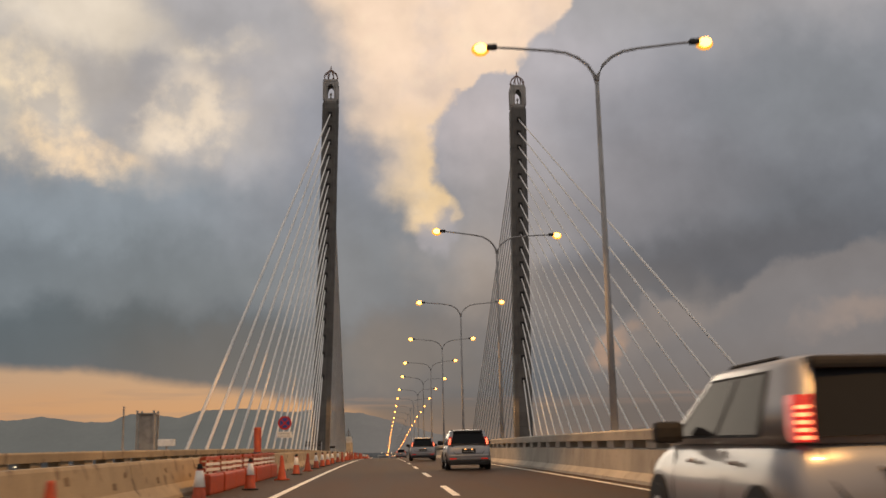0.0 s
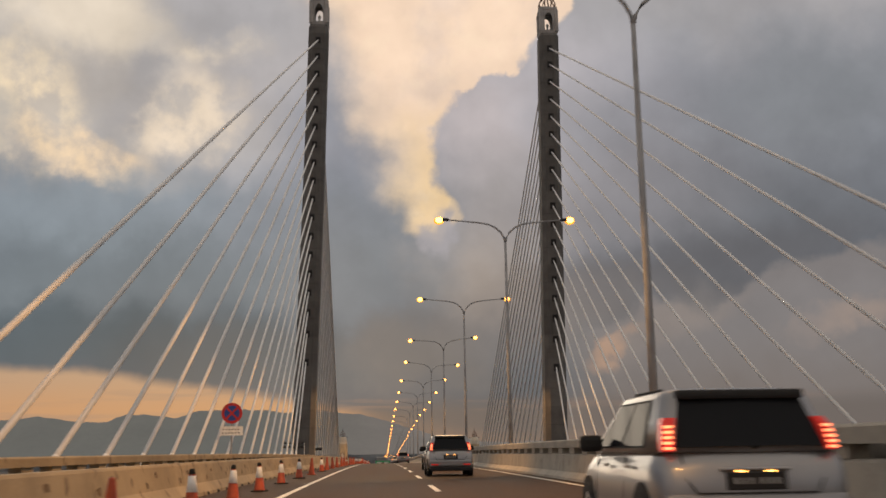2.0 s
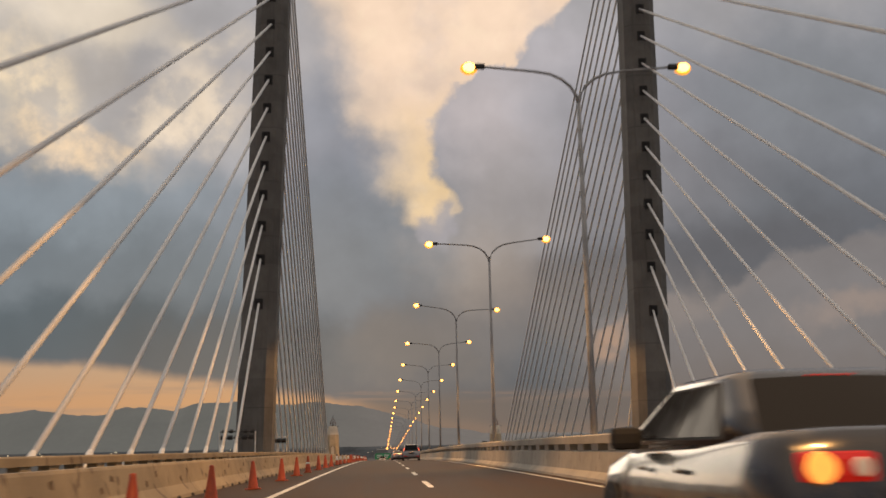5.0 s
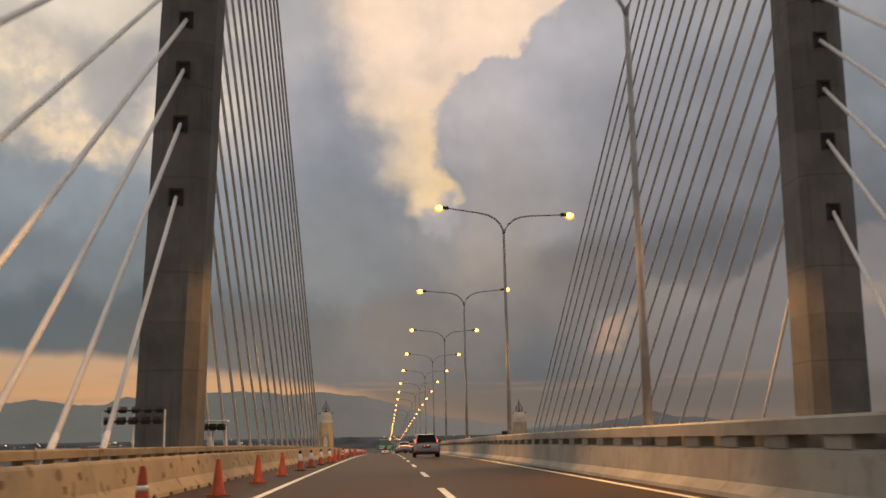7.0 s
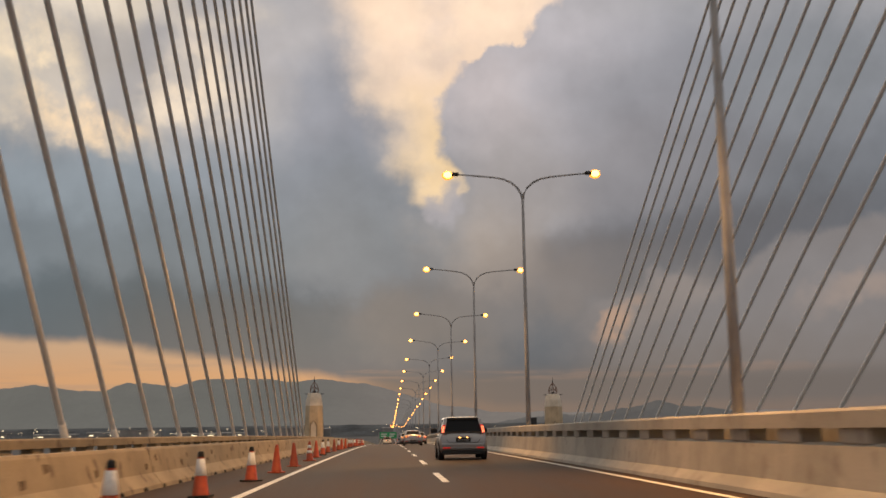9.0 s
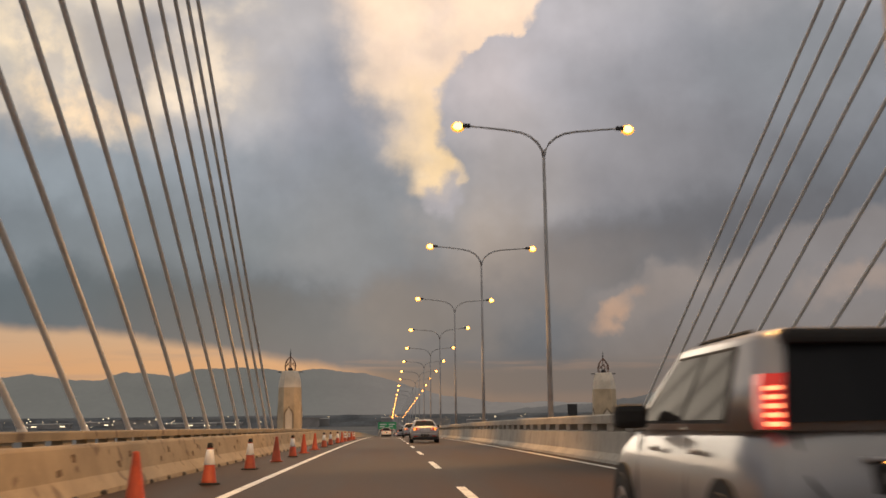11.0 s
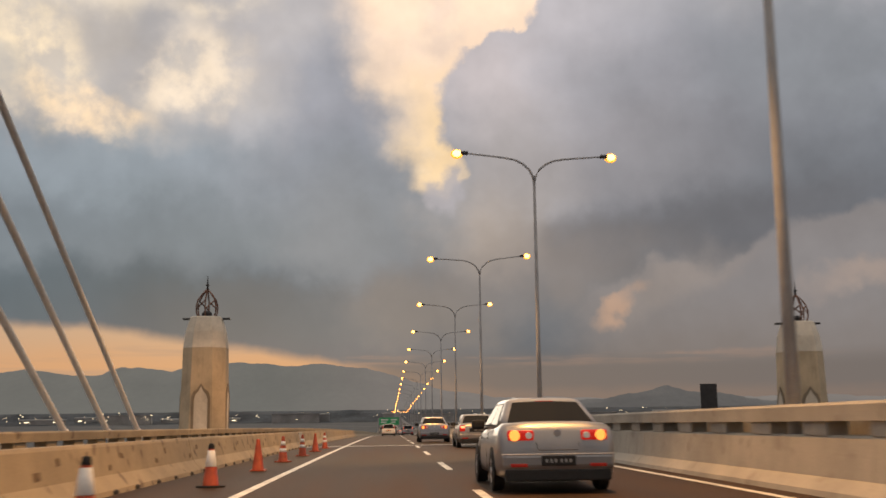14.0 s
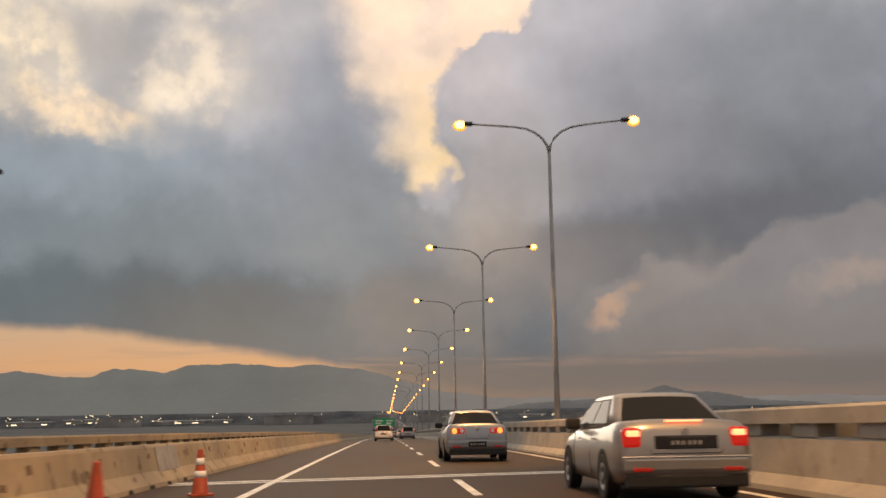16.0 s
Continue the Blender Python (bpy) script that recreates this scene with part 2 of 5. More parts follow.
def asphalt_material():
    m = bpy.data.materials.new("asphalt")
    m.use_nodes = True
    n = Nodes(m.node_tree)
    out = n.node("ShaderNodeOutputMaterial")
    bs = n.node("ShaderNodeBsdfPrincipled")
    n.link(bs.outputs[0], out.inputs[0])
    pos = n.node("ShaderNodeNewGeometry").outputs["Position"]
    mp = n.node("ShaderNodeMapping")
    mp.inputs["Scale"].default_value = (1.0, 0.06, 1.0)
    n.link(pos, mp.inputs[0])
    streak, patch, grain = n.noise(mp.outputs[0], 1.3, 4.0), n.noise(pos, 0.12, 3.0), n.noise(pos, 90.0, 2.0)
    col = n.mix(n.step(streak, 0.32, 0.68), (0.035, 0.0195, 0.010), (0.054, 0.030, 0.0155))
    col = n.mix(n.math("MULTIPLY", n.step(patch, 0.45, 0.65), 0.35), col, (0.045, 0.025, 0.0128))
    col = n.mix(1.0, col, n.ramp(grain, [(0.3, 0.7), (0.7, 1.35)]), "MULTIPLY")
    n.link(col, bs.inputs["Base Color"])
    n.link(n.math("ADD", n.math("MULTIPLY", streak, 0.2), 0.62), bs.inputs["Roughness"])
    bs.inputs["Specular IOR Level"].default_value = 0.16
    b = n.node("ShaderNodeBump")
    b.inputs["Strength"].default_value, b.inputs["Distance"].default_value = 0.5, 0.006
    n.link(grain, b.inputs["Height"])
    n.link(b.outputs[0], bs.inputs["Normal"])
    return m


def concrete_material(name, colour, stains=0.6, streaks=0.4, board=0.0):
    """Cast concrete with form marks, rusty blots and runs of dirt."""
    m = bpy.data.materials.new(name)
    m.use_nodes = True
    n = Nodes(m.node_tree)
    out = n.node("ShaderNodeOutputMaterial")
    bs = n.node("ShaderNodeBsdfPrincipled")
    n.link(bs.outputs[0], out.inputs[0])
    pos = n.node("ShaderNodeNewGeometry").outputs["Position"]
    cloud, fine = n.noise(pos, 0.6, 5.0, 0.6), n.noise(pos, 40.0, 3.0)
    run_map = n.node("ShaderNodeMapping")
    run_map.inputs["Scale"].default_value = (2.2, 2.2, 0.16)
    n.link(pos, run_map.inputs[0])
    run = n.noise(run_map.outputs[0], 1.6, 4.0, 0.6)
    spot = n.noise(pos, 2.8, 1.0, 0.3)
    col = n.mix(n.step(cloud, 0.3, 0.7), tuple(c * 0.78 for c in colour), tuple(min(1, c * 1.14) for c in colour))
    col = n.mix(n.math("MULTIPLY", n.step(run, 0.52, 0.72), streaks), col, tuple(c * 0.55 for c in colour))
    col = n.mix(n.math("MULTIPLY", n.step(spot, 0.64, 0.72), stains), col, (0.12, 0.085, 0.06))
    if board:
        wave = n.node("ShaderNodeSeparateXYZ")
        n.link(pos, wave.inputs[0])
        lift = n.math("FRACT", n.math("DIVIDE", wave.outputs[2], board))
        joint = n.math("MULTIPLY", n.step(n.math("ABSOLUTE", n.math("SUBTRACT", lift, 0.5)), 0.485, 0.497), 0.55)
        col = n.mix(joint, col, tuple(c * 0.5 for c in colour))
        tone = n.node("ShaderNodeTexWhiteNoise")
        tone.noise_dimensions = "1D"
        n.link(n.math("FLOOR", n.math("ADD", n.math("DIVIDE", wave.outputs[2], board), 0.5)), tone.inputs["W"])
        col = n.mix(1.0, col, n.ramp(tone.outputs["Value"], [(0.0, 0.84), (1.0, 1.12)]), "MULTIPLY")
    col = n.mix(1.0, col, n.ramp(fine, [(0.3, 0.88), (0.7, 1.12)]), "MULTIPLY")
    n.link(col, bs.inputs["Base Color"])
    n.link(n.math("ADD", n.math("MULTIPLY", cloud, 0.2), 0.7), bs.inputs["Roughness"])
    b = n.node("ShaderNodeBump")
    b.inputs["Strength"].default_value, b.inputs["Distance"].default_value = 0.35, 0.008
    n.link(fine, b.inputs["Height"])
    n.link(b.outputs[0], bs.inputs["Normal"])
    return m


def glass_material(name, tint=(0.02, 0.022, 0.025)):
    m = bpy.data.materials.new(name)
    m.use_nodes = True
    bs = m.node_tree.nodes["Principled BSDF"]
    bs.inputs["Base Color"].default_value = (*tint, 1)
    bs.inputs["Roughness"].default_value = 0.05
    bs.inputs["IOR"].default_value = 1.18
    bs.inputs["Specular IOR Level"].default_value = 0.15
    return m


M = {
    "asphalt": asphalt_material(),
    "concrete": concrete_material("barrier_concrete", (0.33, 0.268, 0.178), 0.75, 0.12),
    "rail": concrete_material("rail_concrete", (0.38, 0.355, 0.305), 0.25, 0.25),
    "deck": concrete_material("deck_concrete", (0.32, 0.31, 0.30), 0.3, 0.4),
    "pylon": concrete_material("pylon_concrete", (0.14, 0.136, 0.13), 0.15, 0.5, 4.4),
    "lantern": concrete_material("lantern_concrete", (0.42, 0.41, 0.40), 0.1, 0.4),
    "tower": concrete_material("tower_render", (0.50, 0.40, 0.27), 0.1, 0.35),
    "tower_top": concrete_material("tower_white_paint", (0.68, 0.61, 0.50), 0.1, 0.3),
    "niche": concrete_material("niche_render", (0.25, 0.20, 0.14), 0.1, 0.3),
    "paint": material("road_paint", (0.68, 0.66, 0.60), 0.6, 0, 1.5, 0.2, 30, 0.25, 0.2),
    "cable": material("cable_sheath", (0.80, 0.80, 0.79), 0.75, 0, 0.4, 0.06, 6, 0.04, 0.0, gloss=0.25),
    "steel": material("galvanised_steel", (0.32, 0.325, 0.335), 0.6, 0.0, 2, 0.15, 40, 0.1, 0.05),
    "dark": material("dark_metal", (0.035, 0.035, 0.037), 0.5, 0.3, 4, 0.2, 50, 0.1, 0.05),
    # shade inside the anchor recesses, put into a near-black colour
    "pocket": material("anchor_pocket_shade", (0.025, 0.025, 0.027), 0.7, 0.2, 4, 0.3, 50, 0.1, 0.1),
    "bronze": material("bronze_crown", (0.16, 0.085, 0.06), 0.45, 0.7, 4, 0.25, 40, 0.15, 0.1),
    "lamp": material("sodium_lens", (1.0, 0.62, 0.22), 0.4, 0, 2, 0, 30, 0, 0, emit=9.0, emit_colour=(1.0, 0.38, 0.075)),
    # orange halo round a lit lens, painted as a glowing surface
    "halo": material("amber_lamp_halo", (0.8, 0.35, 0.05), 0.4, 0, 2, 0, 30, 0, 0, emit=1.2, emit_colour=(1.0, 0.40, 0.05)),
    "orange": material("orange_plastic", (0.40, 0.06, 0.014), 0.45, 0, 6, 0.2, 50, 0.12, 0.05),
    "sleeve": material("reflective_sleeve", (0.88, 0.88, 0.85), 0.3, 0, 8, 0.08, 60, 0.06, 0.03),
    "black": material("black_rubber", (0.02, 0.02, 0.02), 0.8, 0, 8, 0.2, 60, 0.2, 0.2),
    "red": material("red_sign_sheet", (0.50, 0.03, 0.03), 0.4, 0, 5, 0.1, 40, 0.06, 0.02),
    "blue": material("blue_sign_sheet", (0.03, 0.07, 0.32), 0.4, 0, 5, 0.1, 40, 0.06, 0.02),
    "green": material("green_sign_sheet", (0.035, 0.38, 0.14), 0.4, 0, 0.5, 0.1, 5, 0.06, 0.02),
    "white": material("white_sheet", (0.84, 0.84, 0.81), 0.45, 0, 5, 0.1, 40, 0.06, 0.02),
    "sea": material("sea_water", (0.10, 0.105, 0.11), 0.85, 0, 0.01, 0.2, 0.08, 0.15, 0.1, gloss=0.08),
    # hill and headland: distance haze is put into the colour as emission
    "hill": material("forested_hill_painted_haze", (0.05, 0.055, 0.05), 0.95, 0, 0.006, 0.2, 0.05, 0.1, 0.0, emit=1.0, emit_colour=(0.110, 0.105, 0.093)),
    "headland": material("wooded_headland_painted_haze", (0.05, 0.055, 0.05), 0.95, 0, 0.006, 0.2, 0.05, 0.12, 0.0, emit=1.0, emit_colour=(0.062, 0.058, 0.058)),
    "shore": material("shore_woods", (0.055, 0.065, 0.075), 0.95, 0, 0.02, 0.4, 0.2, 0.3, 0.3, emit=0.0),
    "plate": material("black_plate", (0.015, 0.015, 0.015), 0.4, 0, 5, 0.1, 40, 0.05, 0.02),
    "silver": material("silver_car_paint", (0.29, 0.295, 0.305), 0.38, 0.6, 1.5, 0.06, 200, 0.05, 0.0, coat=0.6),
    "grey_paint": material("warm_silver_car_paint", (0.29, 0.28, 0.265), 0.36, 0.6, 1.5, 0.06, 200, 0.05, 0.0, coat=0.6),
    "white_paint": material("white_car_paint", (0.68, 0.67, 0.64), 0.35, 0, 1.5, 0.06, 200, 0.04, 0.0, coat=0.6),
    "black_paint": material("black_car_paint", (0.02, 0.02, 0.022), 0.25, 0.1, 1.5, 0.1, 200, 0.05, 0.0, coat=0.8),
    "red_paint": material("dark_red_car_paint", (0.16, 0.03, 0.03), 0.3, 0.2, 1.5, 0.1, 200, 0.05, 0.0, coat=0.7),
    "glass": glass_material("tinted_car_glass"),
    "rim": material("alloy_rim", (0.45, 0.45, 0.46), 0.35, 0.8, 3, 0.1, 60, 0.05, 0.0),
    "tail": material("tail_lamp_lit", (0.30, 0.012, 0.01), 0.25, 0, 3, 0.05, 40, 0.05, 0, emit=0.3, emit_colour=(1.0, 0.03, 0.015)),
    "tail_core": material("brake_bulb_lit", (1.0, 0.4, 0.1), 0.3, 0, 3, 0.05, 40, 0.05, 0, emit=2.6, emit_colour=(1.0, 0.24, 0.11)),
    "amber": material("amber_bulb_lit", (1.0, 0.5, 0.1), 0.3, 0, 3, 0.05, 40, 0.05, 0, emit=1.25, emit_colour=(1.0, 0.33, 0.06)),
    "reflector": material("red_reflector", (0.5, 0.03, 0.02), 0.25, 0, 3, 0.05, 40, 0.05, 0),
    "town_light": material("town_light", (1.0, 0.8, 0.5), 0.5, 0, 3, 0, 40, 0, 0, emit=2.5, emit_colour=(1.0, 0.8, 0.5)),
    "building": material("far_building", (0.24, 0.24, 0.24), 0.9, 0, 0.05, 0.2, 1, 0.1, 0),
    "plate_ink": material("plate_paint", (0.35, 0.35, 0.34), 0.5, 0, 8, 0.1, 60, 0.1, 0.02),
    "grey_steel": material("weathered_grey_steel", (0.33, 0.315, 0.29), 0.65, 0.1, 3, 0.2, 40, 0.15, 0.05),
    "pale_roof": material("pale_metal_roof", (0.62, 0.62, 0.60), 0.6, 0, 0.1, 0.1, 2, 0.1, 0),
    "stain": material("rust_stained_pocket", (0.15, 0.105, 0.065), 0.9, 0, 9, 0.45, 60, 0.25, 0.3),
    "notch_dark": material("drain_notch_dark", (0.018, 0.014, 0.011), 0.85, 0, 9, 0.4, 60, 0.25, 0.3),
    "steel_cabinet": material("grey_cabinet_paint", (0.20, 0.20, 0.20), 0.6, 0.2, 3, 0.15, 40, 0.1, 0.05),
}


# haze painted as glow: the far range pales towards the open water
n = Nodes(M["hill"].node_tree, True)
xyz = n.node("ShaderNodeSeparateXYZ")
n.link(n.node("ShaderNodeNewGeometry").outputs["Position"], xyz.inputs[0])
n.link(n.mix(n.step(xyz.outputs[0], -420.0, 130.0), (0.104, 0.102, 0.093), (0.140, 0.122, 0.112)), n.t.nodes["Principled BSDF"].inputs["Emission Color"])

# far, dim or tiny glowing surfaces are met by bounced light alone; the street lamps' own lamps light the road
for key in ("hill", "headland", "lamp", "halo", "tail", "tail_core", "town_light", "amber"):
    M[key].cycles.emission_sampling = "NONE"

# ---- building blocks ----
# Road, barriers, cones and cars are drawn at true size. The high parts (pylons, cables, lamps, edge parapets,
# shore) are drawn on a sheet 1.27 times as big and set down on the true one by this matrix.
BIG = 1.27
SHEET = Matrix.Translation((-0.0957, 0, 0.2179)) @ Matrix.Scale(1 / BIG, 4)


def draw_at(new_size):
    global size, set_down, NEAR0, NEAR1, FAR, START
    size = new_size
    set_down = SHEET if size == BIG else Matrix()
    NEAR0, NEAR1, FAR, START = (v * size / BIG for v in (-58.0, 398.0, 2350.0, -70.0))


draw_at(1.0)


def deck(y):
    """Height of the road surface along the bridge: over the crest, down the far slope, then level."""
    y *= BIG / size
    if y <= 530:
        z = 0.0094758 * y - 5.0932e-05 * y * y + 2.4852e-08 * y ** 3
    else:
        z = max(-5.584 - 0.0236 * (y - 530), -17.0)
    return z * size / BIG


def mesh_from(name, bm, mat, smooth=False):
    me = bpy.data.meshes.new(name)
    bm.normal_update()
    bm.to_mesh(me)
    bm.free()
    if mat is not None:
        me.materials.append(mat)
    if smooth:
        for f in me.polygons:
            f.use_smooth = True
    return me


def part(name, bm, mat, parent=None, label="", m=None, smooth=False):
    ob = new(name, mesh_from(name, bm, mat, smooth))
    ob.parent = parent
    if m is not None:
        ob.matrix_local = m
    elif parent is None:
        ob.matrix_world = set_down
    if label:
        ob["label"] = label
    return ob


def shared(name, me, parent, m):
    ob = new(name, me)
    ob.parent = parent
    ob.matrix_local = m
    return ob


def thing(name, m, label, category, group="", kind=""):
    ob = new(name)
    ob.matrix_world = set_down @ m
    ob.empty_display_size = 0.2
    return tagged(ob, label, category, group, kind)


def box(bm, x0, x1, y0, y1, z0, z1, bevel=0.0):
    r = bmesh.ops.create_cube(bm, size=1.0)
    for v in r["verts"]:
        v.co = Vector((x0 + (v.co.x + 0.5) * (x1 - x0), y0 + (v.co.y + 0.5) * (y1 - y0), z0 + (v.co.z + 0.5) * (z1 - z0)))
    if bevel:
        es = list({e for v in r["verts"] for e in v.link_edges})
        bmesh.ops.bevel(bm, geom=es, offset=bevel, segments=2, affect="EDGES", profile=0.6)


def tube(bm, pts, radii, seg=8, cap=True):
    """Round bar along a line of points."""
    pts = [Vector(p) for p in pts]
    if not isinstance(radii, (list, tuple)):
        radii = [radii] * len(pts)
    rings = []
    for i, p in enumerate(pts):
        d = (pts[min(i + 1, len(pts) - 1)] - pts[max(i - 1, 0)]).normalized()
        ref = Vector((0, 0, 1)) if abs(d.z) < 0.9 else Vector((1, 0, 0))
        a = d.cross(ref).normalized()
        b = a.cross(d)
        rings.append([bm.verts.new(p + radii[i] * (a * math.cos(2 * math.pi * k / seg) + b * math.sin(2 * math.pi * k / seg))) for k in range(seg)])
    for r0, r1 in zip(rings, rings[1:]):
        for k in range(seg):
            bm.faces.new((r0[k], r0[(k + 1) % seg], r1[(k + 1) % seg], r1[k]))
    if cap:
        bm.faces.new(rings[0][::-1])
        bm.faces.new(rings[-1])


def loft(bm, sections, cap=True):
    """Skin over closed rings with the same number of points."""
    rings = [[bm.verts.new(p) for p in s] for s in sections]
    k = len(rings[0])
    for r0, r1 in zip(rings, rings[1:]):
        for i in range(k):
            bm.faces.new((r0[i], r0[(i + 1) % k], r1[(i + 1) % k], r1[i]))
    if cap:
        bm.faces.new(rings[0][::-1])
        bm.faces.new(rings[-1])


def lathe(bm, prof, seg=16):
    loft(bm, [[(r * math.cos(2 * math.pi * k / seg), r * math.sin(2 * math.pi * k / seg), z) for k in range(seg)] for r, z in prof])


def along(bm, outline, ys, lift=0.0):
    """Sweep an outline of (x, z) along the deck."""
    loft(bm, [[(x, y, deck(y) + z + lift) for x, z in outline] for y in ys])


def stations(y0, y1, near=6.0):
    ys, y = [], y0
    while y < y1 - 1e-6:
        ys.append(y)
        y += near if y < 420 else (20.0 if y < 1200 else 100.0)
    return ys + [y1]


# ---- the bridge ----
bm = bmesh.new()
along(bm, [(-7.75, -0.02), (-7.75, -0.5), (-5, -2.2), (16, -2.2), (18.75, -0.5), (18.75, -0.02)], stations(START, FAR))
deck_slab = part("bridge_deck", bm, M["deck"])
tagged(deck_slab, "grey concrete bridge deck high over the sea", "bridge deck", kind="structure")
draw_at(BIG)
for side, (xa, xb) in (("left", (-13.6, -9.7)), ("right", (23.9, 28.2))):
    bm = bmesh.new()
    along(bm, [(xa, -0.1), (xa, -1.3), (xb, -1.3), (xb, -0.1)], stations(START, 352))
    tagged(part("edge_beam_" + side, bm, M["deck"]), "concrete edge beam carrying the stay cables", "edge beam", kind="structure")
draw_at(1.0)
for nm, x0, x1, lab in (("road", -4.75, 5.2, "worn brown-grey asphalt of a two-lane bridge road"), ("motorcycle_lane", -7.12, -5.35, "asphalt motorcycle lane behind the concrete barrier"),
                        ("road_opposite", 6.2, 15.2, "asphalt road of the opposite carriageway")):
    bm = bmesh.new()
    along(bm, [(x0, 0.0), (x0, -0.015), (x1, -0.015), (x1, 0.0)], stations(START, FAR))
    tagged(part(nm, bm, M["asphalt"]), lab, "road", kind="structure")


def stripe(bm, x, w, y0, y1, step=6.0, h=0.005):
    ys = [y0]
    while ys[-1] + step < y1:
        ys.append(ys[-1] + (step if ys[-1] < 420 else 20.0))
    ys.append(y1)
    a = [(bm.verts.new((x - w / 2, y, deck(y) + h)), bm.verts.new((x + w / 2, y, deck(y) + h))) for y in ys]
    for (p, q), (r, s) in zip(a, a[1:]):
        bm.faces.new((p, q, s, r))


for x in (-2.76, 4.72, 7.0, 14.3):
    bm = bmesh.new()
    stripe(bm, x, 0.16, START, 1400)
    tagged(part("edge_line", bm, M["paint"]), "solid white painted edge line on the road", "road marking", "edge lines", "structure")
DASH, DASH0 = 11.9, 241.7 - 24 * 11.9
lane_line = thing("lane_line", Matrix(), "broken white lane line painted on the asphalt", "road marking", "", "structure")
for i in range(105):
    y = DASH0 + i * DASH
    bm = bmesh.new()
    stripe(bm, 0.84, 0.15, y, y + 4.7, 2.35)
    part("dash", bm, M["paint"], lane_line)

# steel expansion joint across the carriageway
joint = thing("expansion_joint", Matrix(), "pale steel expansion joint strip across the road", "expansion joint", "", "structure")
for dy in (-0.62, 0.02):
    bm = bmesh.new()
    y = 271.6 + dy
    v = [bm.verts.new(c) for c in ((-4.7, y - 1.1, deck(y - 1.1) + 0.008), (5.15, y + 1.6, deck(y + 1.6) + 0.008), (5.15, y + 1.98, deck(y + 1.98) + 0.008), (-4.7, y - 0.72, deck(y - 0.72) + 0.008))]
    bm.faces.new(v)
    part("joint_strip", bm, M["paint"], joint)

# ---- barriers and parapets ----


def barrier_segments(thing_ob, name, outline, mat, length, gap=0.03):
    y = NEAR0
    while y < NEAR1:
        bm = bmesh.new()
        y1 = min(y + length, NEAR1)
        along(bm, outline, [y + gap / 2, (y + y1) / 2, y1 - gap / 2])
        part(name, bm, mat, thing_ob)
        y = y1
    bm = bmesh.new()
    along(bm, outline, stations(NEAR1, FAR))
    part(name, bm, mat, thing_ob)


barrier = thing("concrete_barrier", Matrix(), "low stained concrete safety barrier beside the shoulder", "barrier", "", "structure")
barrier_segments(barrier, "barrier_segment", [(-4.78, -0.01), (-4.80, 0.07), (-4.98, 0.28), (-5.09, 0.72), (-5.12, 0.77), (-5.36, 0.77), (-5.40, 0.72), (-5.50, 0.28), (-5.66, 0.07), (-5.68, -0.01)][::-1], M["concrete"], 12.0)

bm = bmesh.new()
along(bm, [(-4.950, 0.26), (-4.968, 0.25), (-5.078, 0.72), (-5.060, 0.73)], [270.5, 271.5, 272.5])
part("joint_cover_plate", bm, M["grey_steel"], barrier, "grey steel plate over the joint")

# stained lifting pockets in the face and near-black drain notches at the foot
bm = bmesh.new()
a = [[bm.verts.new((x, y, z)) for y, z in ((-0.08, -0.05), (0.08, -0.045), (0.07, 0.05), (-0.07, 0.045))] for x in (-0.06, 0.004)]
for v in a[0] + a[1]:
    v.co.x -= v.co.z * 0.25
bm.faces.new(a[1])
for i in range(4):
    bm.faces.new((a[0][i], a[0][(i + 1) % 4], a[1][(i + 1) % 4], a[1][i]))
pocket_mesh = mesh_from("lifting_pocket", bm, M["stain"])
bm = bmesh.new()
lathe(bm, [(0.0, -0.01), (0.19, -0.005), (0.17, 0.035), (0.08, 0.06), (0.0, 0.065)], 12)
notch_mesh = mesh_from("drain_notch", bm, M["notch_dark"])
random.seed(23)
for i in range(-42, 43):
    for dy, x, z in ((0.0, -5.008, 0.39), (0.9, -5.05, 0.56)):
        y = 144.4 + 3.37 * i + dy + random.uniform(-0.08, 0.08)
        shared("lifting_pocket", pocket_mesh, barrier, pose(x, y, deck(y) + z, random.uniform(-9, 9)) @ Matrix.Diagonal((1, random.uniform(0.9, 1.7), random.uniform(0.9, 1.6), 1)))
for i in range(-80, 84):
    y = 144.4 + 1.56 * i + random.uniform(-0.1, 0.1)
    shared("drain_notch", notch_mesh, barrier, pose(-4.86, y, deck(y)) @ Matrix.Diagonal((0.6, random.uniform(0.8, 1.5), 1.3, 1)))


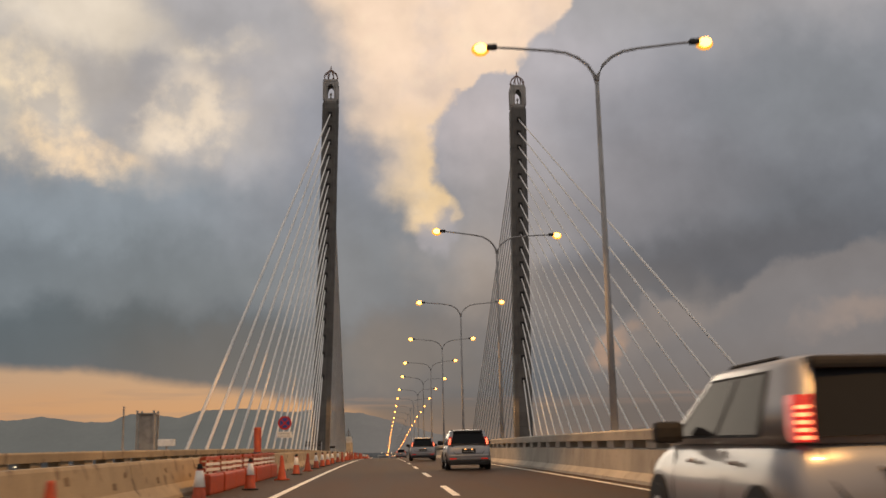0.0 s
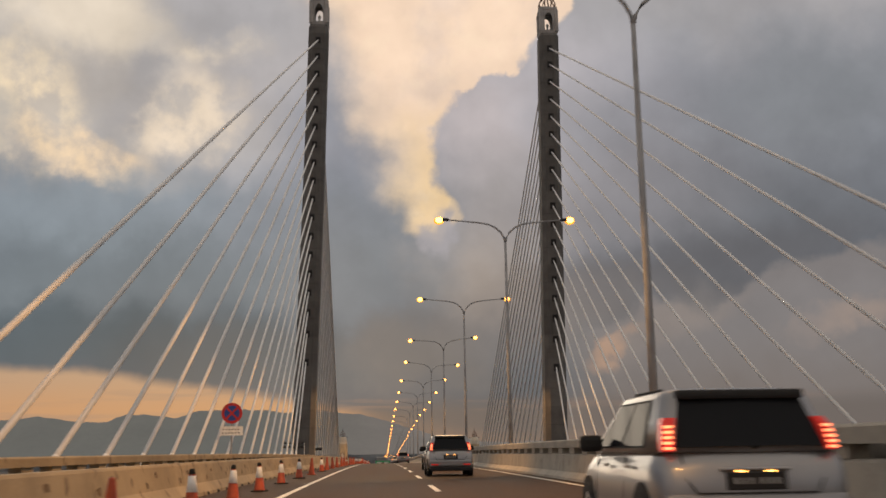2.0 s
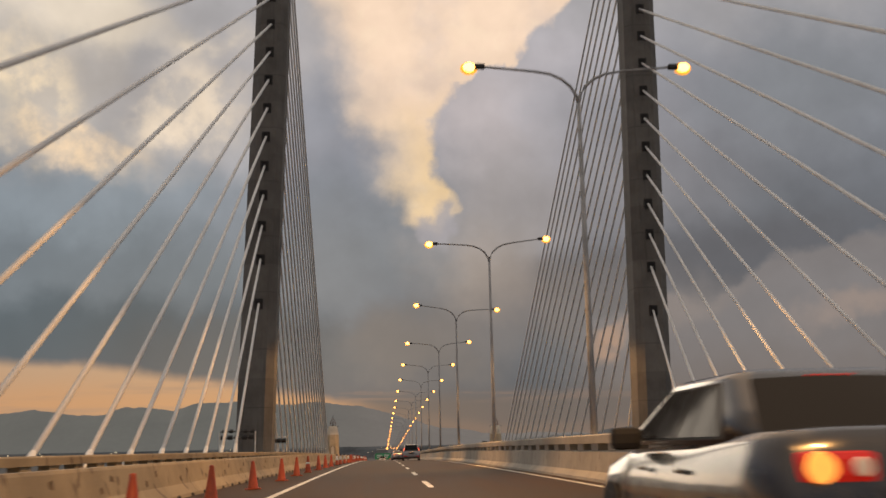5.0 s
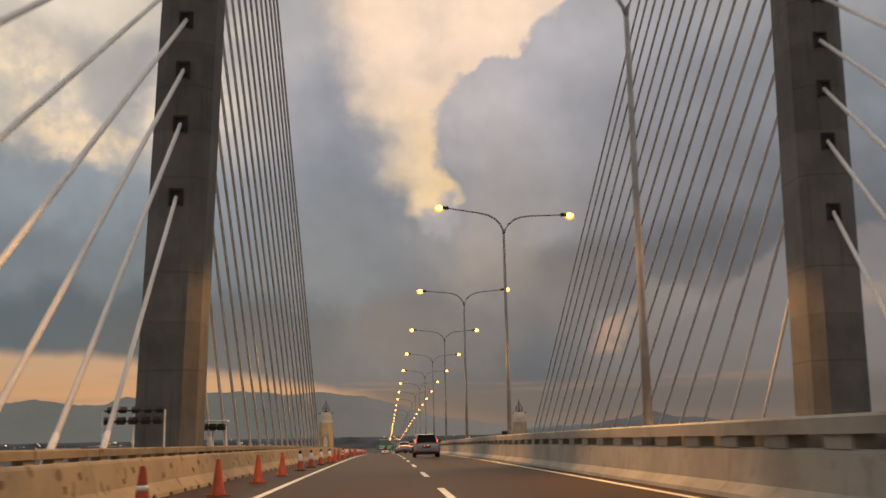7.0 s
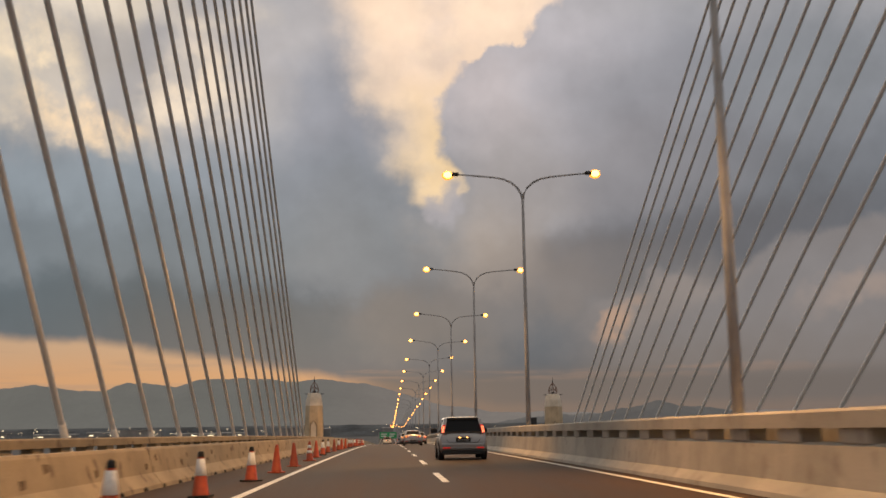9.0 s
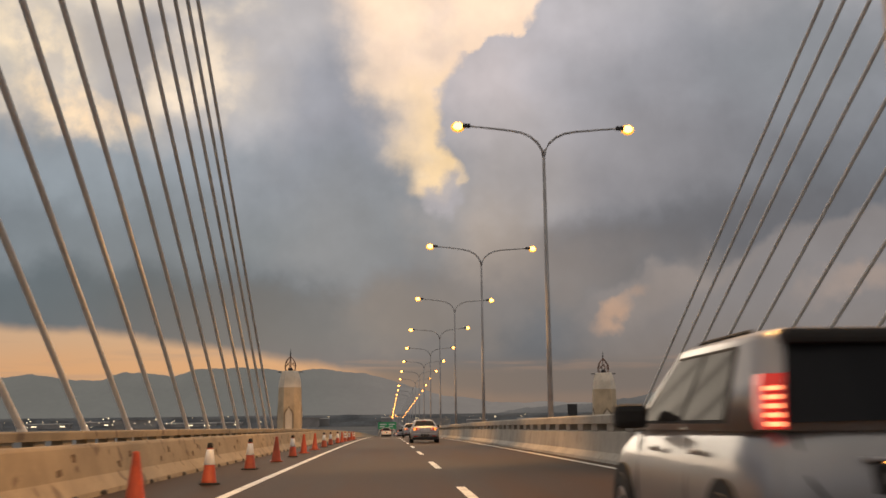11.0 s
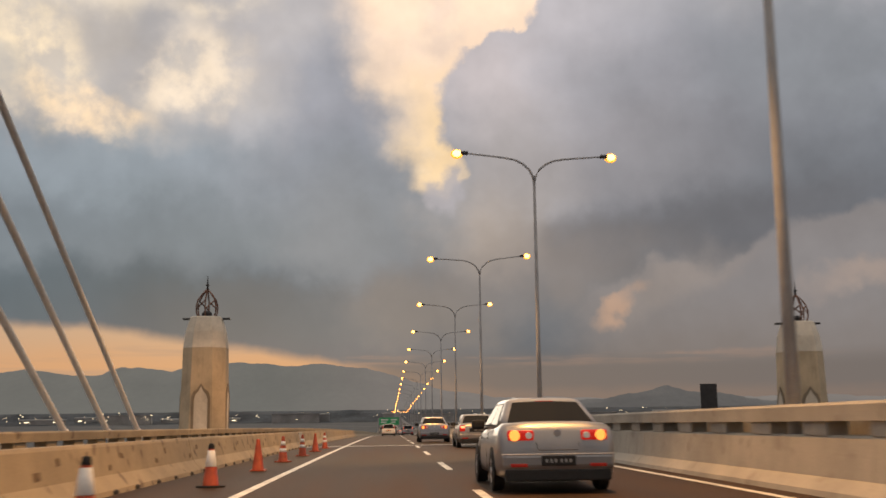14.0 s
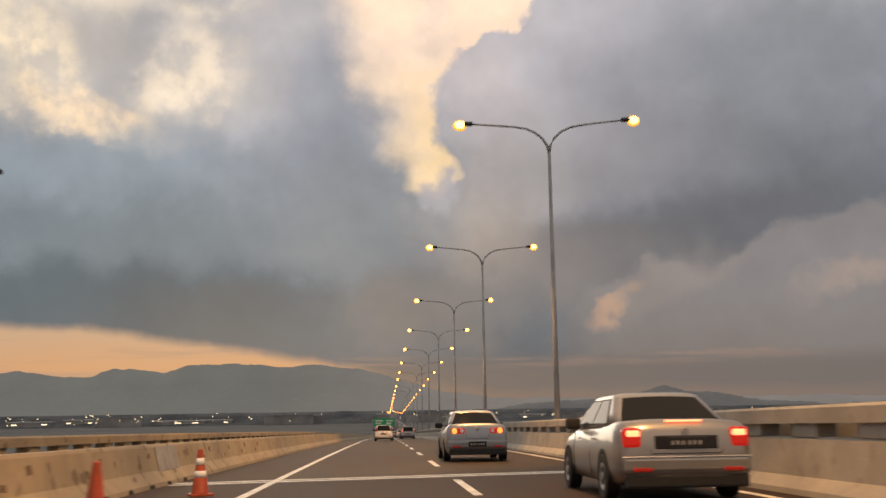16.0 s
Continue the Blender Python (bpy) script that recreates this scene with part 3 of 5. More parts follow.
def parapet(name, x, d, label, mat, lift=0.0, step=2.42):
    """Concrete parapet: toe and wall, short posts, heavy top rail. d: +1 if the traffic side is towards -x."""
    ob = thing(name, Matrix(), label, "parapet", "", "structure")
    wall = [(x, -0.01), (x + d * 0.02, 0.08), (x + d * 0.20, 0.24), (x + d * 0.26, 0.76), (x + d * 0.30, 0.80), (x + d * 0.62, 0.80), (x + d * 0.62, -0.4)]
    rail = [(x + d * 0.20, 0.99), (x + d * 0.20, 1.20), (x + d * 0.24, 1.24), (x + d * 0.58, 1.24), (x + d * 0.62, 1.20), (x + d * 0.62, 0.99)]
    wall, rail = [(px, pz + lift if pz > 0.3 else pz) for px, pz in wall], [(px, pz + lift) for px, pz in rail]
    barrier_segments(ob, "parapet_wall", wall[::-1] if d < 0 else wall, mat, 24.0)
    barrier_segments(ob, "top_rail", rail[::-1] if d < 0 else rail, mat, 24.0)
    bm = bmesh.new()
    box(bm, -0.16, 0.16, -0.42, 0.42, 0.0, 0.21, 0.02)
    me = mesh_from("post", bm, mat)
    y = NEAR0 + 0.6
    while y < NEAR1:
        shared("post", me, ob, pose(x + d * 0.42, y, deck(y) + 0.79 + lift))
        y += step
    bm = bmesh.new()
    while y < 800:
        box(bm, x + d * 0.42 - 0.16, x + d * 0.42 + 0.16, y - 0.42, y + 0.42, deck(y) + 0.79 + lift, deck(y) + 1.0 + lift)
        y += step
    tagged(part("far_posts", bm, mat, ob), kind="stuff")
    return ob


draw_at(BIG)
parapet("parapet_left", -8.9, -1, "concrete edge parapet with short posts and heavy top rail", M["concrete"], -0.28, 2.29)
draw_at(1.0)
parapet("parapet_median", 5.2, 1, "pale concrete median parapet with toe, posts and top rail", M["rail"], 0.0, 2.12)
median_wall = thing("median_back_wall", Matrix(), "plain concrete wall of the opposite carriageway behind the median", "wall", "", "structure")
barrier_segments(median_wall, "wall_segment", [(6.00, -0.1), (6.00, 1.02), (6.03, 1.05), (6.15, 1.05), (6.18, 1.02), (6.18, -0.1)], M["deck"], 24.0)
draw_at(BIG)
parapet("parapet_opposite", 19.6, 1, "concrete parapet on the far side of the other carriageway", M["deck"])

# ---- pylons, cables ----
PY = 193.9


def ring(cx, cy, hx, hy, c, z):
    return [(cx - hx, cy - hy + c, z), (cx - hx + c, cy - hy, z), (cx + hx - c, cy - hy, z), (cx + hx, cy - hy + c, z),
            (cx + hx, cy + hy - c, z), (cx + hx - c, cy + hy, z), (cx - hx + c, cy + hy, z), (cx - hx, cy + hy - c, z)]


def arch_panel(bm, w, h, ow, oz0, oz1, thick, m):
    """Wall panel with a pointed opening right through it. Local x across, y through, z up."""
    n = 7
    hw = ow / 2
    spring = oz0 + (oz1 - oz0) * 0.55
    arch = [(-hw, oz0), (-hw, spring)]
    for i in range(1, n):
        a = i / n
        arch.append((-hw * math.cos(a * math.pi / 2) ** 0.9, spring + (oz1 - spring) * math.sin(a * math.pi / 2) ** 1.1))
    left = arch + [(0, oz1)]
    right = [(-x, z) for x, z in left]
    for pts, s in ((left, -1), (right, 1)):
        outer = [(s * w / 2, oz0 + (h - oz0) * i / (len(pts) - 1)) for i in range(len(pts))]
        outer[-1] = (0, h)
        outer[-2] = (s * w / 2, h)
        for yy in (-thick / 2, thick / 2):
            vi = [bm.verts.new(m @ Vector((x, yy, z))) for x, z in pts]
            vo = [bm.verts.new(m @ Vector((x, yy, z))) for x, z in outer]
            for i in range(len(pts) - 1):
                bm.faces.new((vi[i], vi[i + 1], vo[i + 1], vo[i]))
        f = [bm.verts.new(m @ Vector((x, -thick / 2, z))) for x, z in pts]
        b = [bm.verts.new(m @ Vector((x, thick / 2, z))) for x, z in pts]
        for i in range(len(pts) - 1):
            bm.faces.new((f[i], f[i + 1], b[i + 1], b[i]))
    if oz0 > 0:
        for s0, s1 in ((-w / 2, w / 2),):
            for yy in (-thick / 2, thick / 2):
                bm.faces.new([bm.verts.new(m @ Vector(c)) for c in ((s0, yy, 0), (s1, yy, 0), (s1, yy, oz0), (s0, yy, oz0))])
            bm.faces.new([bm.verts.new(m @ Vector(c)) for c in ((s0, -thick / 2, oz0), (s1, -thick / 2, oz0), (s1, thick / 2, oz0), (s0, thick / 2, oz0))])


def lerp(table, z):
    for (z0, v0), (z1, v1) in zip(table, table[1:]):
        if z <= z1:
            return v0 + (v1 - v0) * max(0.0, z - z0) / (z1 - z0)
    return table[-1][1]


ANCHORS = [15.2, 19.6, 22.95] + [26.1 + 3.02 * i for i in range(14)] + [68.2]
CABLE_Y = [13.6 + 7.11 * i for i in range(18)]
FAR_CABLE_Y = [13.6 + 7.26 * i for i in range(15)] + [122.3, 128.2, 133.6]


def pylon(side, axis, drop):
    """Chamfered concrete leg with a lantern and a crown. axis: centre line x by height above the deck."""
    base = deck(PY) - drop
    ob = thing("bridge_pylon", pose(0, PY, base), "tall dark grey concrete cable-stay pylon with lantern crown", "pylon", "bridge pylons")
    bm = bmesh.new()
    secs = []
    for z, hx, hy, c in ((-26, 1.9, 2.4, 0.75), (0, 1.72, 2.15, 0.72), (8, 1.70, 2.1, 0.72), (24, 1.68, 2.0, 0.70), (42, 1.66, 1.9, 0.66), (54, 1.62, 1.8, 0.62), (70.6, 1.62, 1.75, 0.58), (71.1, 1.45, 1.55, 0.5)):
        secs.append(ring(lerp(axis, z), 0, hx, hy, c, z))
    loft(bm, secs)
    part("shaft", bm, M["pylon"], ob)
    tx = lerp(axis, 73)
    bm = bmesh.new()
    box(bm, -1.45, 1.45, -1.45, 1.45, 0.0, 0.3, 0.05)
    lan = part("lantern", bm, M["lantern"], ob, "pale concrete lantern with pointed openings", pose(tx, 0, 71.1))
    for k in range(4):
        bm = bmesh.new()
        arch_panel(bm, 2.0, 3.9, 1.35, 0.3, 3.4, 0.34, Matrix())
        bmesh.ops.remove_doubles(bm, verts=bm.verts, dist=0.001)
        part("arch_panel", bm, M["lantern"], lan, "", pose(0, 0, 0.3, 0, 0, 90 * k) @ Matrix.Translation((0, -1.28, 0)))
        bm = bmesh.new()
        box(bm, -0.3, 0.3, -0.3, 0.3, 0.3, 4.2, 0.1)
        part("corner_post", bm, M["lantern"], lan, "", pose(0, 0, 0, 0, 0, 90 * k) @ Matrix.Translation((1.30, 1.30, 0)))
    bm = bmesh.new()
    box(bm, -1.5, 1.5, -1.5, 1.5, 4.2, 4.75, 0.12)
    part("cornice", bm, M["lantern"], lan)
    bm = bmesh.new()
    lathe(bm, [(0.45, 0), (0.42, 0.3), (0.2, 0.5), (0.17, 1.6), (0.3, 1.9), (0.05, 2.3)], 10)
    part("beacon", bm, M["white"], lan)
    for k in range(8):
        a = k * math.pi / 4 + math.pi / 8
        bm = bmesh.new()
        prof = [(1.15, 4.7), (1.42, 5.2), (1.45, 5.7), (1.15, 6.3), (0.6, 6.8), (0.12, 7.2)]
        tube(bm, [(r * math.cos(a), r * math.sin(a), z) for r, z in prof], 0.11, 6)
        part("crown_rib", bm, M["bronze"], lan)
    bm = bmesh.new()
    lathe(bm, [(0.2, 6.9), (0.24, 7.15), (0.08, 7.4), (0.13, 7.55), (0.03, 8.2)], 8)
    part("finial", bm, M["bronze"], lan)
    # raised frame and back in one dark colour for the shaded recess
    bm = bmesh.new()
    for s in (-1, 1):
        box(bm, s * 0.34 - 0.07, s * 0.34 + 0.07, -0.12, 0.06, -0.55, 0.5, 0.02)
    box(bm, -0.34, 0.34, -0.12, 0.06, 0.36, 0.5)
    box(bm, -0.27, 0.27, -0.01, 0.06, -0.5, 0.36)
    pocket = mesh_from("anchor_pocket", bm, M["pocket"])
    for z in ANCHORS:
        hy = lerp([(0, 2.15), (24, 2.0), (42, 1.9), (54, 1.8), (72, 1.75)], z)
        for s in (-1, 1):
            shared("anchor_pocket", pocket, ob, pose(lerp(axis, z), s * hy, z, 0, 0, 0 if s < 0 else 180))
    return ob, base


AXIS_L = [(-26, -13.0), (2, -12.72), (15, -12.3), (26, -12.0), (42, -11.5), (68, -10.9), (80, -10.7)]
AXIS_R = [(-26, 26.1), (2, 26.35), (15, 26.6), (26, 26.75), (42, 27.05), (68, 27.5), (80, 27.75)]
for side, axis, drop, edge in (("left", AXIS_L, 0.0, -12.7), ("right", AXIS_R, 1.15, 26.9)):
    ob, base = pylon(side, axis, drop)
    for i, z in enumerate(ANCHORS):
        hy = lerp([(0, 2.15), (24, 2.0), (42, 1.9), (54, 1.8), (72, 1.75)], z)
        for s in (-1, 1):
            d_out = CABLE_Y[i] if s < 0 else FAR_CABLE_Y[i]
            top = Vector((lerp(axis, z), PY + s * hy * 0.97, base + z))
            ex = edge
            if side == "right" and s < 0:
                d_out, ex = d_out - 1.2, edge - 0.6
            yb = PY + s * d_out
            low = Vector((ex, yb, deck(yb) + 1.25))
            low = low + (low - top) * (1.4 / (top.z - low.z))
            c = thing("stay_cable", Matrix.Translation(low), "pale grey sheathed stay cable rising to the pylon", "cable", "stay cables")
            d = top - low
            bm = bmesh.new()
            tube(bm, [(0, 0, 0), d * 0.33, d * 0.66, d], 0.122, 10)
            part("sheath", bm, M["cable"], c, smooth=True)
            bm = bmesh.new()
            u = d.normalized()
            tube(bm, [(0, 0, 0), u * 2.3, u * 2.45], [0.17, 0.15, 0.1], 10)
            part("anchor_pipe", bm, M["white"], c, "pale steel anchor pipe", smooth=True)


# ---- end towers ----
def end_tower(x, y, drop, label):
    ob = thing("end_tower", pose(x, y, deck(y) - drop), label, "tower", "end towers")

    def octa(h, c, z):
        return ring(0, 0, h, h, c, z)
    bm = bmesh.new()
    loft(bm, [octa(1.50, 0.74, -20), octa(1.47, 0.74, 0.8), octa(1.36, 0.72, 6.15)])
    part("shaft", bm, M["tower"], ob)
    bm = bmesh.new()
    loft(bm, [octa(1.37, 0.725, 6.15), octa(1.24, 0.66, 7.2), octa(0.98, 0.52, 8.13), octa(0.9, 0.46, 8.2)])
    part("cap", bm, M["tower_top"], ob, "white painted tapering cap")
    for k in range(4):
        m = pose(0, 0, 0, 0, 0, 90 * k)
        bm = bmesh.new()
        pts = [(-0.6, 0.9), (-0.6, 2.95), (-0.48, 3.3), (-0.22, 3.52), (0, 3.85), (0.22, 3.52), (0.48, 3.3), (0.6, 2.95), (0.6, 0.9)]
        inner = [(px_ * 0.72, 0.9 + (pz - 0.9) * 0.93) for px_, pz in pts]
        for yy in (-1.50,):
            a = [bm.verts.new(m @ Vector((p, yy, z))) for p, z in pts]
            b = [bm.verts.new(m @ Vector((p, yy, z))) for p, z in inner]
            c = [bm.verts.new(m @ Vector((p, -1.36, z))) for p, z in pts]
            for i in range(len(pts) - 1):
                bm.faces.new((a[i], a[i + 1], b[i + 1], b[i]))
                bm.faces.new((a[i], a[i + 1], c[i + 1], c[i]))
        part("niche_frame", bm, M["niche"], ob, "pointed arch moulding")
        bm = bmesh.new()
        bm.faces.new([bm.verts.new(m @ Vector((p, -1.478, z))) for p, z in inner])
        part("niche_panel", bm, M["tower_top"], ob)
    for k in range(6):
        a = k * math.pi / 3 + math.pi / 6
        bm = bmesh.new()
        prof = [(0.58, 8.15), (0.72, 8.5), (0.74, 8.9), (0.63, 9.3), (0.35, 9.7), (0.03, 10.02)]
        tube(bm, [(r * math.cos(a), r * math.sin(a), z) for r, z in prof], 0.05, 6)
        part("crown_rib", bm, M["bronze"], ob, "bronze crown rib")
        bm = bmesh.new()
        b = a + math.pi / 3
        tube(bm, [(0.73 * math.cos(a), 0.73 * math.sin(a), 8.7), (0.64 * math.cos(b), 0.64 * math.sin(b), 9.28)], 0.045, 5)
        part("crown_brace", bm, M["bronze"], ob)
    bm = bmesh.new()
    lathe(bm, [(0.05, 9.95), (0.1, 10.1), (0.04, 10.2), (0.13, 10.32), (0.05, 10.42), (0.015, 10.95)], 8)
    part("finial", bm, M["dark"], ob)
    bm = bmesh.new()
    lathe(bm, [(0.3, 8.2), (0.34, 8.45), (0.2, 8.6), (0.1, 8.62)], 10)
    part("crown_base", bm, M["dark"], ob)
    for s in (-1, 1):
        bm = bmesh.new()
        tube(bm, [(s * 0.9, 0, 8.0), (s * 1.45, 0, 8.08)], 0.035, 6)
        box(bm, s * 1.3 - 0.24, s * 1.3 + 0.24, -0.2, 0.2, 8.02, 8.14, 0.04)
        part("floodlight", bm, M["dark"], ob, "dark floodlight on a short bracket")


end_tower(-12.5, 345.0, 0.0, "beige octagonal tower with white cap and bronze crown")
end_tower(27.1, 345.0, 0.6, "beige octagonal tower with white cap and bronze crown")


# ---- street lamps ----
LAMP_X, LAMP_Y0, LAMP_STEP = 7.25, 28.95, 33.483
LEAN = {0: -1.9, 1: 2.3, 2: 0.2, 4: -2.2, 5: 3.8, 6: -0.6, 7: 0.8, 8: 1.5, 9: 1.5, 10: -1.7}


def street_lamp():
    ob = thing("street_lamp", Matrix(), "tall grey double-arm street lamp with lit sodium heads", "street lamp", "street lamps along the median")
    bm = bmesh.new()
    tube(bm, [(0, 0, 0), (0, 0, 5), (0, 0, 13.75)], [0.14, 0.115, 0.075], 10)
    part("pole", bm, M["steel"], ob, smooth=True)
    bm = bmesh.new()
    box(bm, -0.25, 0.25, -0.25, 0.25, -1.0, 0.05, 0.02)
    part("base_plinth", bm, M["rail"], ob)
    for s in (-1, 1):
        bm = bmesh.new()
        pts = [(0, 0), (0.07, 0.35), (0.28, 0.72), (0.62, 1.02), (1.05, 1.22), (1.6, 1.32), (2.6, 1.42), (3.75, 1.52)]
        tube(bm, [(s * x, 0, z) for x, z in pts], [0.07, 0.066, 0.062, 0.058, 0.054, 0.05, 0.046, 0.042], 8)
        arm = part("arm", bm, M["steel"], ob, "", pose(0, 0, 13.7), smooth=True)
        bm = bmesh.new()
        box(bm, s * 3.76 - 0.2, s * 3.76 + 0.2, -0.12, 0.12, 1.43, 1.62, 0.05)
        head = part("lamp_head", bm, M["dark"], arm)
        bm = bmesh.new()
        bmesh.ops.create_uvsphere(bm, u_segments=12, v_segments=6, radius=1.0, matrix=Matrix.LocRotScale((s * 4.16, 0, 1.50), None, (0.24, 0.17, 0.18)))
        part("lens", bm, M["lamp"], head, "glowing yellow lens", smooth=True)
        # disc added behind the lens to give its orange halo
        bm = bmesh.new()
        bmesh.ops.create_uvsphere(bm, u_segments=12, v_segments=6, radius=1.0, matrix=Matrix.LocRotScale((s * 4.16, 0.12, 1.49), None, (0.34, 0.1, 0.27)))
        part("halo", bm, M["halo"], head, "amber glowing disc added as the halo round the lens", smooth=True)
    return ob


first = street_lamp()
for k in range(-2, 56):
    y = LAMP_Y0 + k * LAMP_STEP
    m = Matrix.Translation(SHEET @ Vector((LAMP_X, y, deck(y))))
    ob = first if k == -2 else copy_thing(first, m)
    if k == -2:
        ob.location = m.translation
    for c in ob.children:
        if c.name.startswith("arm"):
            c.rotation_euler.y = radians(LEAN.get(k, 0.0 if k < 14 else random.uniform(-1.6, 1.6)))
    if -1 <= k <= 12:
        for sx in (-1, 1):
            if sx > 0 and k not in (4, 5):
                continue
            glow = bpy.data.lights.new("sodium_lamp", "SPOT")
            glow.energy, glow.color, glow.spot_size, glow.spot_blend, glow.shadow_soft_size = 5600, (1.0, 0.48, 0.14), radians(110), 0.36, 0.15
            drop = sx * 4.1 * math.sin(radians(LEAN.get(k, 0.0)))
            new("sodium_lamp", glow).matrix_world = Matrix.Translation(SHEET @ Vector((LAMP_X + sx * 4.1, y, deck(y) + 14.85 - drop))) @ pose(0, 0, 0, 0, -24 * sx, 0)

# ---- sea, shore, hills ----
draw_at(BIG)
SEA = -26.0
bm = bmesh.new()
v = [bm.verts.new(c) for c in ((-4800, -3000, SEA), (4800, -3000, SEA), (4800, 4800, SEA), (-4800, 4800, SEA))]
bm.faces.new(v)
tagged(part("water", bm, M["sea"]), "dull grey-blue sea at dusk", "sea", kind="structure")


def hills(name, y, heights, x0, x1, mat, label, depth=400, rough=12.0, seed=0.0):
    """Ridge with slopes towards and away from the camera. heights: (x, z) knots of the skyline."""
    bm = bmesh.new()
    nx = 420
    rows = []
    for j, (dy, k) in enumerate(((-depth, 0.0), (-depth * 0.6, 0.3), (-depth * 0.25, 0.68), (0, 1.0), (depth * 0.5, 0.3))):
        row = []
        for i in range(nx + 1):
            x = x0 + (x1 - x0) * i / nx
            h = lerp(heights, x) + rough * noise.fractal(Vector((x * 0.006, seed, j * 0.2)), 0.65, 2.1, 7)
            row.append(bm.verts.new((x, y + dy + (40 * noise.noise(Vector((x * 0.01, j * 3.1, seed))) if j else 0), SEA - 1 + (max(h, 1.0) - SEA) * k)))
        rows.append(row)
    for a, b in zip(rows, rows[1:]):
        for i in range(nx):
            bm.faces.new((a[i], a[i + 1], b[i + 1], b[i]))
    return tagged(part(name, bm, mat, smooth=True), label, "hills", kind="structure")


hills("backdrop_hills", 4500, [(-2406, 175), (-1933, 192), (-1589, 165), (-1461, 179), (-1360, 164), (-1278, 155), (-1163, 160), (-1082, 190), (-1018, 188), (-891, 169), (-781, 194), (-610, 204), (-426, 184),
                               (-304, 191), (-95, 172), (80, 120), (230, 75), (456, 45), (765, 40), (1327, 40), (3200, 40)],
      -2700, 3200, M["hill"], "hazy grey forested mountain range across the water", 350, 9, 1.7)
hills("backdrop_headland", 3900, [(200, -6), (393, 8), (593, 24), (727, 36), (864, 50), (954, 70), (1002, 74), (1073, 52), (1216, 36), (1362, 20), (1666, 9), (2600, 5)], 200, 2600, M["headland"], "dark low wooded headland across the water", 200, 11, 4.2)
hills("backdrop_shore", 2700, [(-2000, 8), (-1200, -6), (-600, -4), (-200, 0), (200, -2), (900, -8), (1800, -6), (2400, -10)], -2000, 2400, M["shore"], "dark wooded shoreline with scattered lights", 150, 5, 8.8)
# the bridge meets the land

random.seed(5)
bm = bmesh.new()
for i in range(110):
    x = random.choice((random.uniform(-1150, -300), random.uniform(-700, 700), random.uniform(-1000, 900)))
    z = SEA + random.uniform(6, 26)
    s = random.uniform(0.35, 1.0)
    box(bm, x - s, x + s, 2548 - s, 2548 + s, z - s * 0.7, z + s * 0.7)
tagged(part("shore_lights", bm, M["town_light"]), "small lights of a town along the far shore", "town lights", kind="stuff")
for i in range(16):
    x = -900 + i * 110 + random.uniform(-40, 40)
    w, h = random.uniform(20, 60), random.uniform(10, 22)
    b = thing("shore_building", pose(x, 2566 + 26 * (i % 3), SEA), "low grey industrial building on the far shore", "building", "buildings on the shore")
    bm = bmesh.new()
    box(bm, -w, w, -10, 10, 0, h, 0.6)
    part("wall", bm, M["building"], b)
    bm = bmesh.new()
    box(bm, -w - 1, w + 1, -11, 11, h + 0.02, h + 1.5)
    part("roof", bm, M["pale_roof"] if i % 3 else M["building"], b, "pale flat metal roof" if i % 3 else "")
    for q in range(3):
        bm = bmesh.new()
        xx = -w + (q + 0.5) * 2 * w / 3
        box(bm, xx - w * 0.12, xx + w * 0.12, -10.3, -9.9, h * 0.55, h * 0.66)
        part("window", bm, M["town_light"] if random.random() < 0.35 else M["building"], b)


# ---- traffic cones ----
draw_at(1.0)


def cone(style):
    """style: P plain, W one white sleeve, B two white bands."""
    lab = {"P": "plain orange rubber traffic cone on the shoulder", "W": "orange traffic cone with white reflective sleeve", "B": "orange traffic cone with two white bands", "N": "orange traffic cone with one narrow white band"}[style]
    ob = thing("traffic_cone", Matrix.Scale(0.87, 4), lab, "traffic cone", "cones along the shoulder")
    bm = bmesh.new()
    box(bm, -0.20, 0.20, -0.20, 0.20, 0.0, 0.04, 0.015)
    part("base", bm, M["orange"] if style != "W" else M["black"], ob)
    bm = bmesh.new()
    lathe(bm, [(0.17, 0.035), (0.155, 0.06), (0.05, 0.80), (0.045, 0.83), (0.03, 0.84)], 16)
    part("body", bm, M["orange"], ob, smooth=True)
    if style == "W":
        bm = bmesh.new()
        lathe(bm, [(0.108, 0.40), (0.113, 0.405), (0.070, 0.71), (0.064, 0.715)], 16)
        part("sleeve", bm, M["sleeve"], ob, "white reflective sleeve", smooth=True)
        bm = bmesh.new()
        lathe(bm, [(0.060, 0.745), (0.064, 0.75), (0.052, 0.83), (0.045, 0.845), (0.0, 0.85)], 16)
        part("tip", bm, M["black"], ob, "dark rubber tip", smooth=True)
    if style in "BN":
        for a, b in ((0.33, 0.45), (0.55, 0.68)) if style == "B" else ((0.44, 0.53),):
            bm = bmesh.new()
            r0, r1 = 0.158 - 0.142 * a, 0.158 - 0.142 * b
            lathe(bm, [(r0 + 0.004, a), (r0 + 0.008, a), (r1 + 0.008, b), (r1 + 0.004, b)], 16)
            part("band", bm, M["sleeve"], ob, "white reflective band", smooth=True)
    return ob


